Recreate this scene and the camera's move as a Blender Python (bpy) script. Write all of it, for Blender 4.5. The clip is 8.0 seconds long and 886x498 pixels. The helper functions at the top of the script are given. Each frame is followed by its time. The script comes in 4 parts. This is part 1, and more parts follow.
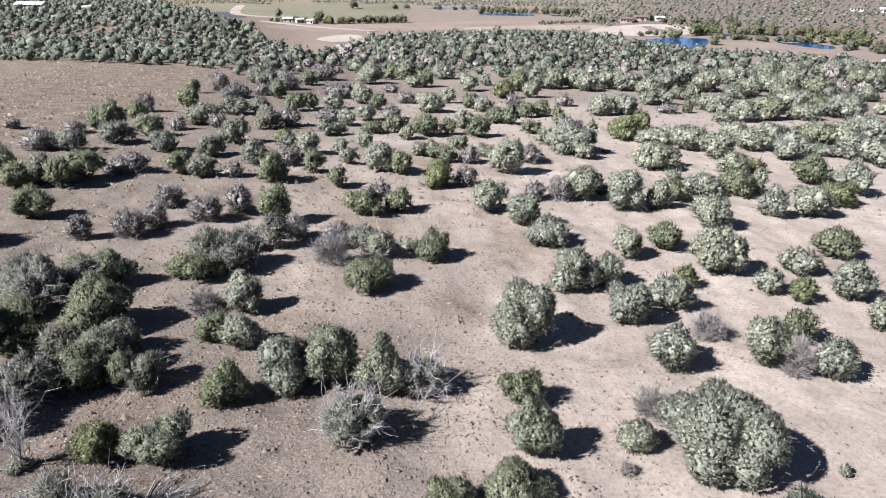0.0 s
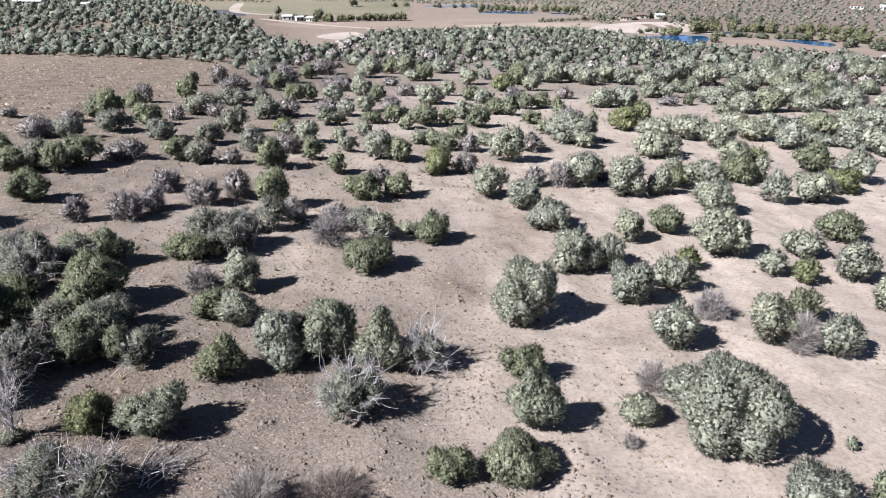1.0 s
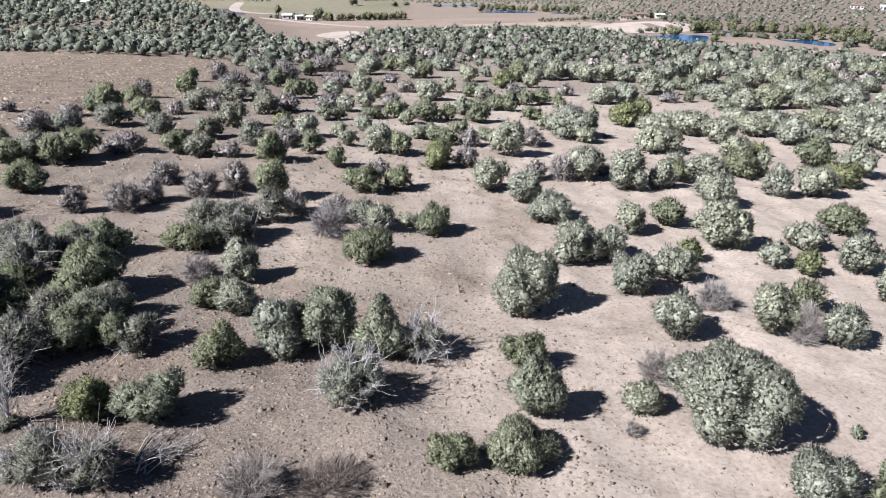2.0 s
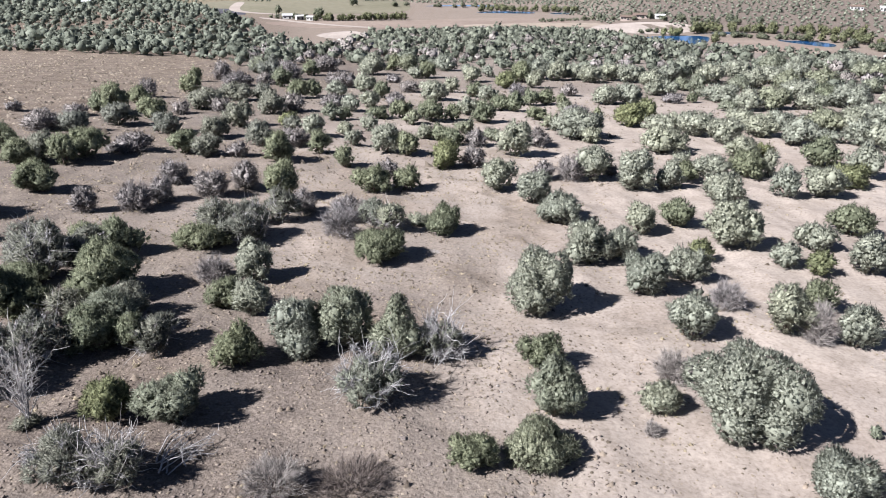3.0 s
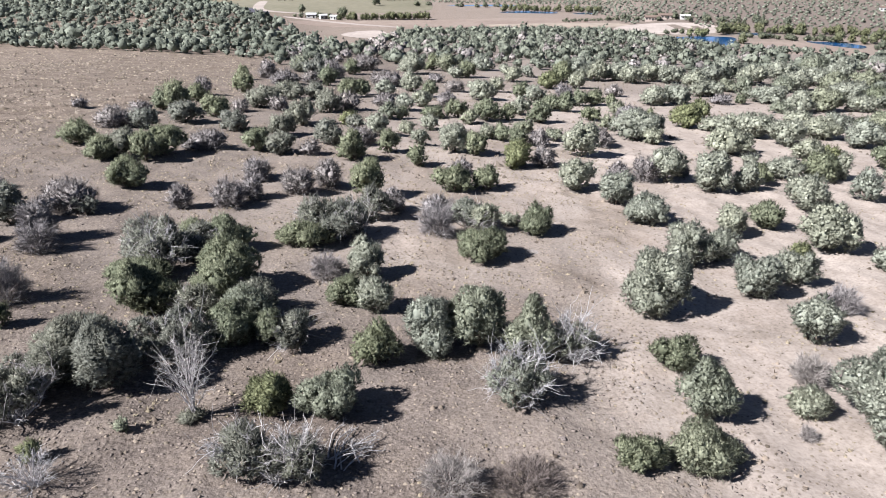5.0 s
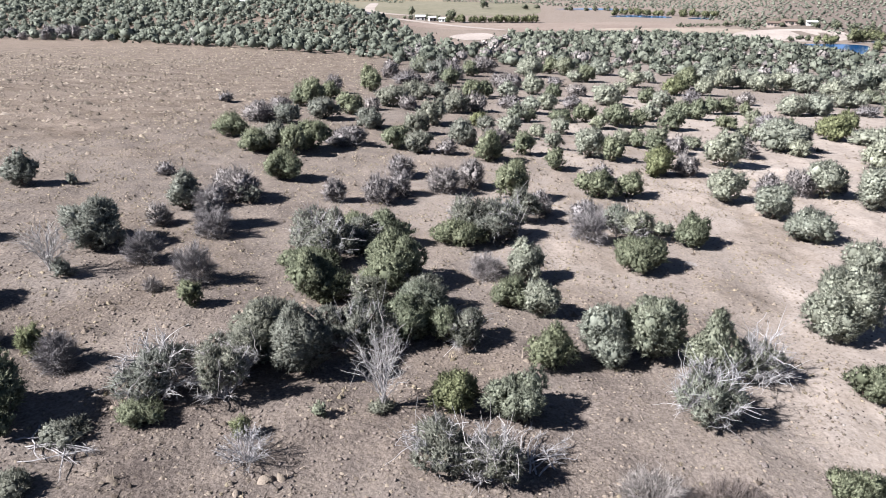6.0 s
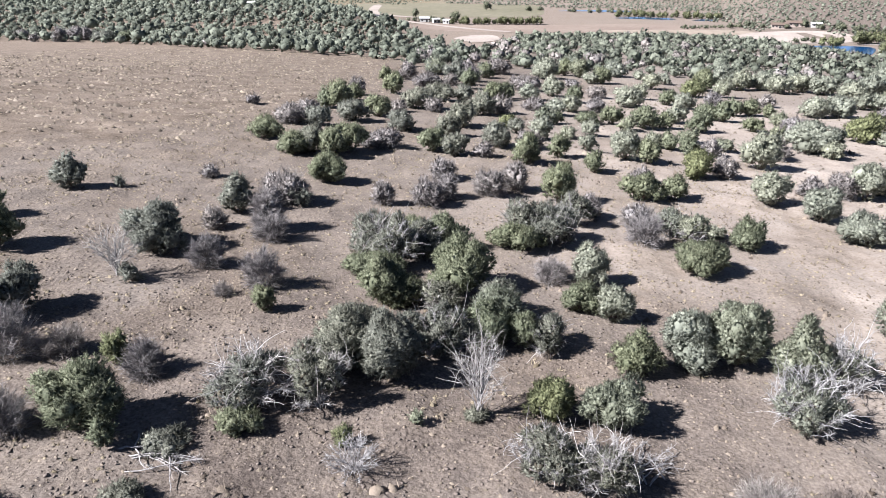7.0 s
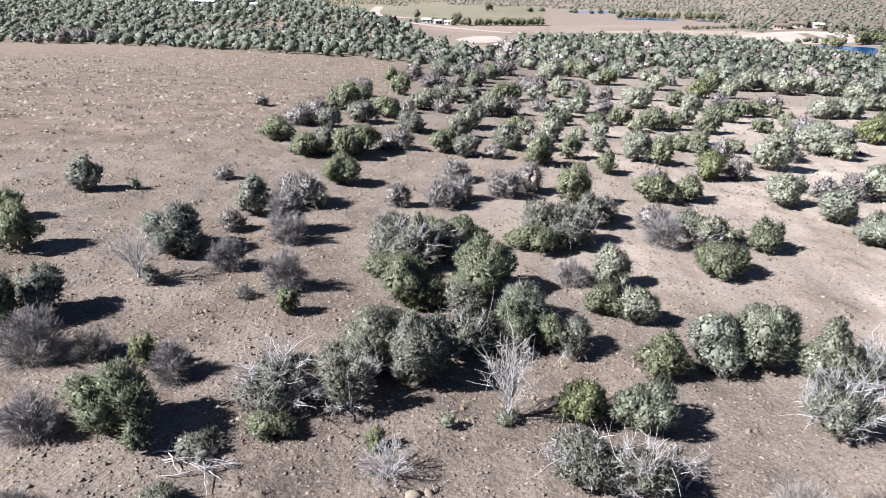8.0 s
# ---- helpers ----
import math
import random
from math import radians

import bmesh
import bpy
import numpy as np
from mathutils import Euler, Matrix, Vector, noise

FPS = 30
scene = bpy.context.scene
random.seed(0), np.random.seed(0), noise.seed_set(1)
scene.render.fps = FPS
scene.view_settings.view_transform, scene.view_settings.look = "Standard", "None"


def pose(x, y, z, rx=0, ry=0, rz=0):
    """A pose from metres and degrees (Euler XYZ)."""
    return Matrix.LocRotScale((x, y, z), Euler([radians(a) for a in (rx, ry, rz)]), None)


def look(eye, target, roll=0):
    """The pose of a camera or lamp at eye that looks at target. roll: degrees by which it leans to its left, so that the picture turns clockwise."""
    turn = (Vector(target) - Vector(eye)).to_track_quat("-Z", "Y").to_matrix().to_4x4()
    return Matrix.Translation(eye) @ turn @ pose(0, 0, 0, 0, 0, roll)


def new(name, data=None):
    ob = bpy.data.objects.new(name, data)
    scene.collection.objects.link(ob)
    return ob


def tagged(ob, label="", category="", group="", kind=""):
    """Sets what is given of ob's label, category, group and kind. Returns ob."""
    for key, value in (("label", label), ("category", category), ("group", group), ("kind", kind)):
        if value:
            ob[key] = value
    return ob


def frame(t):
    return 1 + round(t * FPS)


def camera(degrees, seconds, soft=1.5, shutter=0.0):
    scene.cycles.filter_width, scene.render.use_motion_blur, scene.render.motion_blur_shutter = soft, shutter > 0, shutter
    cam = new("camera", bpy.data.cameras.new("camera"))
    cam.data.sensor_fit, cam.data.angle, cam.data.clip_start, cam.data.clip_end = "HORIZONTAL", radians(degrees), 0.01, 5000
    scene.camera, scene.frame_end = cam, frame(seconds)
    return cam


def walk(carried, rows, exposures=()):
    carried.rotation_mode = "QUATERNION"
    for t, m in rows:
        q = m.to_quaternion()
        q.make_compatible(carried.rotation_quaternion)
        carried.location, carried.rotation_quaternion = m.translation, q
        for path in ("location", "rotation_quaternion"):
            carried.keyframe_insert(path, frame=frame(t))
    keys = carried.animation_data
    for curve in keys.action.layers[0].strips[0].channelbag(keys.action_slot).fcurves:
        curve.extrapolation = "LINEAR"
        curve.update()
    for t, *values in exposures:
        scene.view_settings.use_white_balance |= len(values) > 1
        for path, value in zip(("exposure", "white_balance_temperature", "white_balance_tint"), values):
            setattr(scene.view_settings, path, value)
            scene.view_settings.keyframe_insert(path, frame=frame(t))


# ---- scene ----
cam = camera(66.9, 8.0, soft=0.8)
# seconds, eye, target, lean: a level descent, a slide to the side, a short turn and a slow stop
PATH = [
    (0.0, (0.005, -0.002, 15.949), (0.006, 1.832, 15.152), 0.0),
    (0.5, (0.006, -0.020, 15.553), (0.007, 1.814, 14.755), 0.0),
    (1.0, (-0.012, -0.051, 14.865), (-0.010, 1.783, 14.065), 0.0),
    (1.5, (-0.023, -0.016, 14.373), (-0.021, 1.816, 13.572), 0.1),
    (2.0, (-0.050, -0.013, 14.325), (-0.047, 1.820, 13.525), 0.1),
    (2.5, (-0.280, -0.012, 14.310), (-0.276, 1.821, 13.511), 0.2),
    (3.0, (-0.722, -0.011, 14.304), (-0.717, 1.822, 13.505), 0.2),
    (3.5, (-1.519, -0.037, 14.297), (-1.514, 1.797, 13.498), 0.3),
    (4.0, (-2.563, -0.061, 14.305), (-2.559, 1.772, 13.506), 0.3),
    (4.5, (-3.807, -0.079, 14.294), (-3.804, 1.755, 13.496), 0.3),
    (4.8, (-4.690, -0.066, 14.286), (-4.691, 1.768, 13.487), 0.3),
    (4.9, (-5.005, -0.060, 14.283), (-5.014, 1.773, 13.483), 0.3),
    (5.0, (-5.327, -0.055, 14.279), (-5.368, 1.777, 13.479), 0.3),
    (5.1, (-5.632, -0.062, 14.274), (-5.734, 1.768, 13.474), 0.3),
    (5.2, (-5.941, -0.071, 14.269), (-6.127, 1.753, 13.470), 0.2),
    (5.3, (-6.262, -0.082, 14.258), (-6.517, 1.732, 13.460), 0.2),
    (5.4, (-6.586, -0.092, 14.246), (-6.879, 1.716, 13.450), 0.2),
    (5.55, (-7.080, -0.106, 14.228), (-7.388, 1.701, 13.433), 0.2),
    (6.3, (-9.595, -0.186, 14.105), (-9.907, 1.624, 13.312), 0.2),
    (6.5, (-10.262, -0.240, 14.099), (-10.575, 1.570, 13.308), 0.2),
    (7.0, (-11.648, -0.318, 14.117), (-11.962, 1.493, 13.327), 0.2),
    (7.5, (-12.366, -0.357, 14.113), (-12.683, 1.453, 13.325), 0.1),
    (8.0, (-12.565, -0.370, 14.122), (-12.882, 1.441, 13.335), 0.1),
]
walk(cam, [(t, look(eye, aim, lean)) for t, eye, aim, lean in PATH],
     exposures=((0.0, 1.83), (4.6, 1.86), (5.2, 1.91), (6.5, 2.02), (8.0, 2.07)))

# ---- daylight: clear sky, morning sun from the side ----
SUN_UP, SUN_FROM = 40.0, 210.0  # degrees over the ground; degrees from +x towards +y
sun_way = Vector((math.cos(radians(SUN_FROM)) * math.cos(radians(SUN_UP)), math.sin(radians(SUN_FROM)) * math.cos(radians(SUN_UP)), math.sin(radians(SUN_UP))))
sun = new("sun", bpy.data.lights.new("sun", "SUN"))
sun.data.energy, sun.data.angle, sun.data.color = 5.0, radians(0.55), (1.0, 0.985, 1.0)
sun.matrix_world = look(sun_way * 100, (0, 0, 0))
world = bpy.data.worlds.new("sky")
scene.world = world
world.use_nodes = True
wn = world.node_tree.nodes
sky = wn.new("ShaderNodeTexSky")
sky.sky_type, sky.sun_disc = "NISHITA", False
sky.sun_elevation, sky.sun_rotation = radians(SUN_UP), radians(90 - SUN_FROM)
sky.altitude, sky.air_density, sky.dust_density = 1500.0, 0.4, 0.3
wn["Background"].inputs["Strength"].default_value = 0.05
world.node_tree.links.new(sky.outputs["Color"], wn["Background"].inputs["Color"])


# ---- materials ----
def material(name, rough=0.8):
    m = bpy.data.materials.new(name)
    m.use_nodes = True
    bsdf = m.node_tree.nodes["Principled BSDF"]
    bsdf.inputs["Roughness"].default_value = rough
    bsdf.inputs["Specular IOR Level"].default_value = 0.12
    return m, m.node_tree.nodes, m.node_tree.links, bsdf


def ramp(nodes, stops):
    r = nodes.new("ShaderNodeValToRGB")
    while len(r.color_ramp.elements) < len(stops):
        r.color_ramp.elements.new(0.5)
    for e, (at, col) in zip(r.color_ramp.elements, stops):
        e.position, e.color = at, (*col, 1)
    return r


def noise_node(nodes, links, scale, detail=4.0, rough=0.55):
    g = nodes.new("ShaderNodeNewGeometry")
    n = nodes.new("ShaderNodeTexNoise")
    n.inputs["Scale"].default_value, n.inputs["Detail"].default_value, n.inputs["Roughness"].default_value = scale, detail, rough
    links.new(g.outputs["Position"], n.inputs["Vector"])
    return n


def mix(nodes, links, kind, fac, a, b):
    m = nodes.new("ShaderNodeMix")
    m.data_type, m.blend_type = "RGBA", kind
    for sock, v in ((m.inputs[0], fac), (m.inputs[6], a), (m.inputs[7], b)):
        if isinstance(v, (int, float)):
            sock.default_value = v
        elif isinstance(v, tuple):
            sock.default_value = (*v, 1)
        else:
            links.new(v, sock)
    return m.outputs[2]


def leaf_material(name, dark, mid, light, through_light=0.5):
    """Foliage: each leaf, each tuft and each shrub has its own shade of the colour."""
    m, n, l, b = material(name, 0.65)
    g = n.new("ShaderNodeNewGeometry")
    r = ramp(n, [(0.0, tuple(c * 0.74 for c in dark)), (0.5, mid), (1.0, tuple(c * 1.22 for c in light))])
    l.new(g.outputs["Random Per Island"], r.inputs[0])
    tuft = noise_node(n, l, 2.2, 3.0)
    tone = ramp(n, [(0.3, (0.82, 0.83, 0.82)), (0.7, (1.12, 1.11, 1.08))])
    l.new(tuft.outputs["Fac"], tone.inputs[0])
    col = mix(n, l, "MULTIPLY", 1.0, r.outputs[0], tone.outputs[0])
    info = n.new("ShaderNodeObjectInfo")
    own = ramp(n, [(0.0, (0.90, 0.92, 0.95)), (0.5, (1.0, 1.0, 1.0)), (1.0, (1.06, 1.05, 1.0))])
    l.new(info.outputs["Random"], own.inputs[0])
    col = mix(n, l, "MULTIPLY", 1.0, col, own.outputs[0])
    l.new(col, b.inputs["Base Color"])
    needles = noise_node(n, l, 17.0, 4.0, 0.7)
    relief = n.new("ShaderNodeBump")
    relief.inputs["Strength"].default_value, relief.inputs["Distance"].default_value = 0.6, 0.05
    l.new(needles.outputs["Fac"], relief.inputs["Height"])
    l.new(relief.outputs[0], b.inputs["Normal"])
    t = n.new("ShaderNodeBsdfTranslucent")
    l.new(col, t.inputs["Color"])
    s = n.new("ShaderNodeMixShader")
    s.inputs[0].default_value = through_light
    l.new(b.outputs[0], s.inputs[1])
    l.new(t.outputs[0], s.inputs[2])
    l.new(s.outputs[0], n["Material Output"].inputs[0])
    return m


def wood_material(name, dark, light):
    m, n, l, b = material(name, 0.85)
    a = noise_node(n, l, 9.0, 5.0)
    r = ramp(n, [(0.3, dark), (0.7, light)])
    l.new(a.outputs["Fac"], r.inputs[0])
    l.new(r.outputs[0], b.inputs["Base Color"])
    return m


JUNIPER = leaf_material("juniper_foliage", (0.135, 0.149, 0.1), (0.184, 0.2, 0.137), (0.241, 0.256, 0.184))
OAK = leaf_material("scrub_oak_foliage", (0.227, 0.237, 0.193), (0.284, 0.296, 0.246), (0.344, 0.357, 0.301))
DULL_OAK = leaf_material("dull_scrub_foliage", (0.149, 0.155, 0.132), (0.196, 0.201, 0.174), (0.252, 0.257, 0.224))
OLIVE = leaf_material("light_olive_foliage", (0.182, 0.195, 0.144), (0.228, 0.242, 0.186), (0.275, 0.289, 0.23))
LIME = leaf_material("bright_green_foliage", (0.138, 0.149, 0.084), (0.185, 0.199, 0.114), (0.242, 0.257, 0.157))
SAGE = leaf_material("sage_foliage", (0.15, 0.168, 0.132), (0.21, 0.228, 0.18), (0.27, 0.288, 0.228))
TWIG = leaf_material("bare_grey_twigs", (0.126, 0.112, 0.114), (0.171, 0.156, 0.158), (0.225, 0.208, 0.208), 0.0)
SILVER = wood_material("weathered_dead_wood", (0.161, 0.15, 0.152), (0.33, 0.315, 0.317))
# twig brown with the shade of a crown's inside put into the colour
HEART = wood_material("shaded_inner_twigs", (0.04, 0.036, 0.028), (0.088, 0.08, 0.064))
BARK = wood_material("juniper_bark", (0.07, 0.055, 0.045), (0.17, 0.14, 0.115))
GREY_WOODS = leaf_material("distant_bare_twigs", (0.115, 0.105, 0.104), (0.148, 0.134, 0.135), (0.184, 0.169, 0.169), 0.0)
WOODS = leaf_material("distant_juniper_foliage", (0.125, 0.138, 0.11), (0.171, 0.186, 0.151), (0.221, 0.235, 0.191))
DEADTWIG = leaf_material("dead_silver_twigs", (0.162, 0.151, 0.154), (0.252, 0.24, 0.244), (0.35, 0.337, 0.341), 0.0)
STRAW = leaf_material("dry_grass", (0.104, 0.085, 0.069), (0.138, 0.114, 0.094), (0.182, 0.152, 0.128), 0.1)


# ---- the land ----
def smooth(a, b, v):
    u = np.clip((v - a) / (b - a), 0, 1)
    return u * u * (3 - 2 * u)


# rim of the upland as seen from the middle: bearing in degrees, metres
RIM_AT = (-180, -90, -60, -35, -26.6, -21.4, -17, -12.5, -10.5, -9, -6.6, 0.8, 10, 14.4, 20.8, 28.6, 40, 90, 180)
RIM_FAR = (900, 900, 700, 560, 470, 391, 290, 215, 205, 225, 295, 400, 430, 345, 278, 270, 260, 400, 900)


def upland(x, y):
    """Height of the shrub slope and the grass field, which fall gently away."""
    xe, ye = np.clip(x, -75, 60), np.clip(y, -40, 130)
    z = 0.95 - 0.063 * xe - 0.044 * ye + 0.000254 * xe * ye + 0.000194 * xe * xe - 0.000194 * ye * ye
    return z - 0.06 * np.maximum(y - 130, 0) + 0.01 * np.maximum(-40 - y, 0) - 0.01 * np.maximum(x - 60, 0)


def land(x, y):
    x, y = np.asarray(x, float), np.asarray(y, float)
    far, at = np.hypot(x, y), np.degrees(np.arctan2(x, y))
    z = upland(x, y)
    hill = smooth(-10.0, -14.0, at) * smooth(215, 300, far) * (y > 0)
    z = z * (1 - hill) + (-8.0 + 0.004 * (far - 300)) * hill
    rim = np.interp(at, RIM_AT, RIM_FAR)
    down = smooth(1.0, 1.28, far / rim) * (y > -200)
    valley = -40.0 + 0.055 * np.maximum(far - 585, 0) * smooth(11, 17, at) + 0.03 * np.maximum(far - 1000, 0)
    valley = np.minimum(valley, 160.0)
    return z * (1 - down) + valley * down


def field_edge(x, y):
    """Above 0 on the open grass field, in metres from its shrubby edge."""
    return -38.5 - 0.16 * (y - 95) - x - 0.016 * np.maximum(95 - y, 0) * (95 - y) * 0.35


def axis(lo, hi, step, reach, grow=1.13):
    up, v, s = [], hi, step
    while v < reach[1]:
        s *= grow
        v += s
        up.append(v)
    dn, v, s = [], lo, step
    while v > reach[0]:
        s *= grow
        v -= s
        dn.append(v)
    return np.array(dn[::-1] + list(np.arange(lo, hi + step / 2, step)) + up)


def mesh_from(name, verts, faces, mat, inner=None, first_inner=0, soft=False, normals=None):
    """A mesh from arrays: verts (n, 3), faces (m, 3 or 4); the faces from first_inner on are of the material inner."""
    me = bpy.data.meshes.new(name)
    verts, faces = np.asarray(verts, np.float32), np.asarray(faces, np.int32)
    k = faces.shape[1]
    me.vertices.add(len(verts))
    me.vertices.foreach_set("co", verts.ravel())
    me.loops.add(faces.size)
    me.loops.foreach_set("vertex_index", faces.ravel())
    me.polygons.add(len(faces))
    me.polygons.foreach_set("loop_start", np.arange(0, faces.size, k, dtype=np.int32))
    me.update(calc_edges=True)
    me.materials.append(mat)
    if soft:
        me.polygons.foreach_set("use_smooth", np.ones(len(faces), bool))
    if normals is not None:
        me.attributes.new("custom_normal", "FLOAT_VECTOR", "POINT").data.foreach_set("vector", np.asarray(normals, np.float32).ravel())
    if inner:
        me.materials.append(inner)
        me.polygons.foreach_set("material_index", (np.arange(len(faces)) >= first_inner).astype(np.int32))
    return me


def soft_noise(x, y, size, seed):
    """Smooth noise from -1 to 1 on arrays, a few sine waves of many bearings."""
    r = np.random.RandomState(seed)
    out = np.zeros_like(x, dtype=float)
    for i in range(14):
        a, p, k = r.uniform(0, 2 * math.pi), r.uniform(0, 2 * math.pi), r.uniform(0.6, 1.9) * 2 * math.pi / size
        out += np.sin((x * math.cos(a) + y * math.sin(a)) * k + p)
    return out / 5.0


def ground_material():
    m, n, l, b = material("dry_soil_and_grass", 0.95)
    big = noise_node(n, l, 0.09, 5.0, 0.6)
    mid = noise_node(n, l, 0.9, 6.0, 0.65)
    fine = noise_node(n, l, 6.0, 6.0, 0.7)
    soil = ramp(n, [(0.3, (0.05, 0.04, 0.036)), (0.5, (0.082, 0.067, 0.059)), (0.7, (0.121, 0.102, 0.09))])
    l.new(mid.outputs["Fac"], soil.inputs[0])
    pale = ramp(n, [(0.3, (0.191, 0.161, 0.143)), (0.5, (0.225, 0.193, 0.171)), (0.7, (0.252, 0.219, 0.196))])
    l.new(big.outputs["Fac"], pale.inputs[0])
    straw = ramp(n, [(0.34, (0.064, 0.049, 0.039)), (0.46, (0.114, 0.09, 0.072)), (0.56, (0.134, 0.107, 0.088)), (0.68, (0.184, 0.15, 0.124))])
    tuffet = noise_node(n, l, 0.38, 7.0, 0.72)
    l.new(tuffet.outputs["Fac"], straw.inputs[0])
    zone = n.new("ShaderNodeVertexColor")
    zone.layer_name = "zone"
    part3 = n.new("ShaderNodeSeparateColor")
    l.new(zone.outputs["Color"], part3.inputs[0])
    # straw grows in patches
    patch = n.new("ShaderNodeMath")
    patch.operation = "MULTIPLY_ADD"
    patch.use_clamp = True
    cut = ramp(n, [(0.46, (0, 0, 0)), (0.60, (1, 1, 1))])
    l.new(mid.outputs["Fac"], cut.inputs[0])
    l.new(cut.outputs[0], patch.inputs[0])
    patch.inputs[1].default_value = 0.30
    l.new(part3.outputs[0], patch.inputs[2])
    col = mix(n, l, "MIX", zone.outputs["Alpha"], soil.outputs[0], pale.outputs[0])
    col = mix(n, l, "MIX", patch.outputs[0], col, straw.outputs[0])
    col = mix(n, l, "MIX", part3.outputs[1], col, (0.174, 0.162, 0.09))
    col = mix(n, l, "MIX", part3.outputs[2], col, (0.156, 0.123, 0.099))
    grain = ramp(n, [(0.3, (0.66, 0.64, 0.63)), (0.52, (1.0, 1.0, 1.0)), (0.75, (1.18, 1.18, 1.17))])
    l.new(fine.outputs["Fac"], grain.inputs[0])
    col = mix(n, l, "MULTIPLY", 1.0, col, grain.outputs[0])
    l.new(col, b.inputs["Base Color"])
    clod = noise_node(n, l, 11.0, 5.0, 0.7)
    rough = ramp(n, [(0.36, (0.48, 0.46, 0.45)), (0.5, (0.97, 0.97, 0.97)), (0.64, (1.27, 1.27, 1.27))])
    l.new(clod.outputs["Fac"], rough.inputs[0])
    less = n.new("ShaderNodeMath")
    less.operation = "SUBTRACT"
    less.inputs[0].default_value = 1.0
    l.new(zone.outputs["Alpha"], less.inputs[1])
    col = mix(n, l, "MULTIPLY", less.outputs[0], col, rough.outputs[0])
    l.new(col, b.inputs["Base Color"])
    bump = n.new("ShaderNodeBump")
    bump.inputs["Distance"].default_value = 0.09
    lump = noise_node(n, l, 4.6, 3.0, 0.6)
    both = n.new("ShaderNodeMath")
    both.operation = "MULTIPLY_ADD"
    both.inputs[1].default_value = 0.3
    l.new(fine.outputs["Fac"], both.inputs[0])
    l.new(lump.outputs["Fac"], both.inputs[2])
    crumbly = n.new("ShaderNodeMath")
    crumbly.operation = "MULTIPLY_ADD"
    crumbly.inputs[1].default_value, crumbly.inputs[2].default_value = 0.75, 0.25
    l.new(less.outputs[0], crumbly.inputs[0])
    l.new(crumbly.outputs[0], bump.inputs["Strength"])
    l.new(both.outputs[0], bump.inputs["Height"])
    l.new(bump.outputs[0], b.inputs["Normal"])
    return m


gx, gy = axis(-44, 40, 0.42, (-2600, 2600)), axis(6, 66, 0.42, (-600, 3000))
XX, YY = np.meshgrid(gx, gy)
ZZ = land(XX, YY)
near_by = smooth(160, 60, np.hypot(XX, YY))
ZZ = ZZ + near_by * (0.10 * soft_noise(XX, YY, 6.0, 3) + 0.045 * soft_noise(XX, YY, 1.7, 4))
idx = np.arange(XX.size).reshape(XX.shape)
quads = np.stack([idx[:-1, :-1], idx[:-1, 1:], idx[1:, 1:], idx[1:, :-1]], -1).reshape(-1, 4)
ground = new("ground", mesh_from("ground", np.stack([XX, YY, ZZ], -1).reshape(-1, 3), quads, ground_material()))
tagged(ground, "pinkish dry soil slope with straw grass falling to a valley", "ground", kind="structure")
ground.data.polygons.foreach_set("use_smooth", np.ones(len(quads), bool))
far_g, at_g = np.hypot(XX, YY), np.degrees(np.arctan2(XX, YY))
rim_g = np.interp(at_g, RIM_AT, RIM_FAR)
on_valley = smooth(1.05, 1.3, far_g / rim_g)
pale_z = smooth(-9, 7, XX + 0.10 * (YY - 20) + 3.0 * soft_noise(XX, YY, 14.0, 15)) * (1 - 0.35 * smooth(-8, 10, field_edge(XX, YY)))
pale_z = np.maximum(pale_z, (0.74 + 0.22 * soft_noise(XX, YY, 11.0, 17)) * smooth(17, 36, YY - 0.12 * XX) * (1 - 0.6 * smooth(-7, -28, XX)))
wooded = smooth(112, 125, far_g) * (field_edge(XX, YY) < 0)
pale_z = pale_z * (1 - 0.45 * wooded)
pale_z = np.maximum(pale_z, 0.15 + 0.2 * soft_noise(XX, YY, 8.0, 16))
pale_z = np.clip(np.maximum(pale_z * (1 - on_valley), on_valley * (0.45 - 0.3 * smooth(10, 16, at_g) * smooth(560, 620, far_g))), 0, 1)
straw_z = smooth(-8, 10, field_edge(XX, YY)) * (1 - on_valley) * 0.8 + 0.4 * smooth(0.0, 0.8, soft_noise(XX, YY, 13.0, 9)) * smooth(12, 6, XX) * smooth(14, 26, YY - 0.1 * XX)
# grazed valley floor, ploughed strip
green_z = on_valley * smooth(760, 800, far_g) * smooth(-9, -11, at_g) * 0.5
hill_g = smooth(-10.0, -14.0, at_g) * smooth(185, 215, far_g) * (YY > 0)
pale_z = pale_z * (1 - hill_g)
brown_z = 0.5 * hill_g * (1 - on_valley) + on_valley * (0.40 - 0.3 * smooth(10, 16, at_g) * smooth(560, 620, far_g))
zone_rgba = np.stack([np.clip(straw_z, 0, 1), green_z, brown_z, pale_z], -1).astype(np.float32)
paint = ground.data.color_attributes.new("zone", "FLOAT_COLOR", "POINT")
paint.data.foreach_set("color", zone_rgba.ravel())


def on_ground(x, y):
    z = land(x, y)
    n = smooth(160, 60, np.hypot(x, y))
    return z + n * (0.10 * soft_noise(np.asarray(x, float), np.asarray(y, float), 6.0, 3) + 0.045 * soft_noise(np.asarray(x, float), np.asarray(y, float), 1.7, 4))


# ---- shrubs and trees ----
def unit(v):
    return v / np.maximum(np.linalg.norm(v, axis=-1, keepdims=True), 1e-6)


def blades(r, base, way, length, width):
    """One pointed leaf or twig (a triangle) at each base."""
    side = unit(np.cross(way, r.normal(size=way.shape)))
    w = side * (np.asarray(width)[:, None] / 2)
    v = np.stack([base - w, base + w, base + way * np.asarray(length)[:, None]], 1).reshape(-1, 3)
    return v, np.arange(len(v)).reshape(-1, 3)


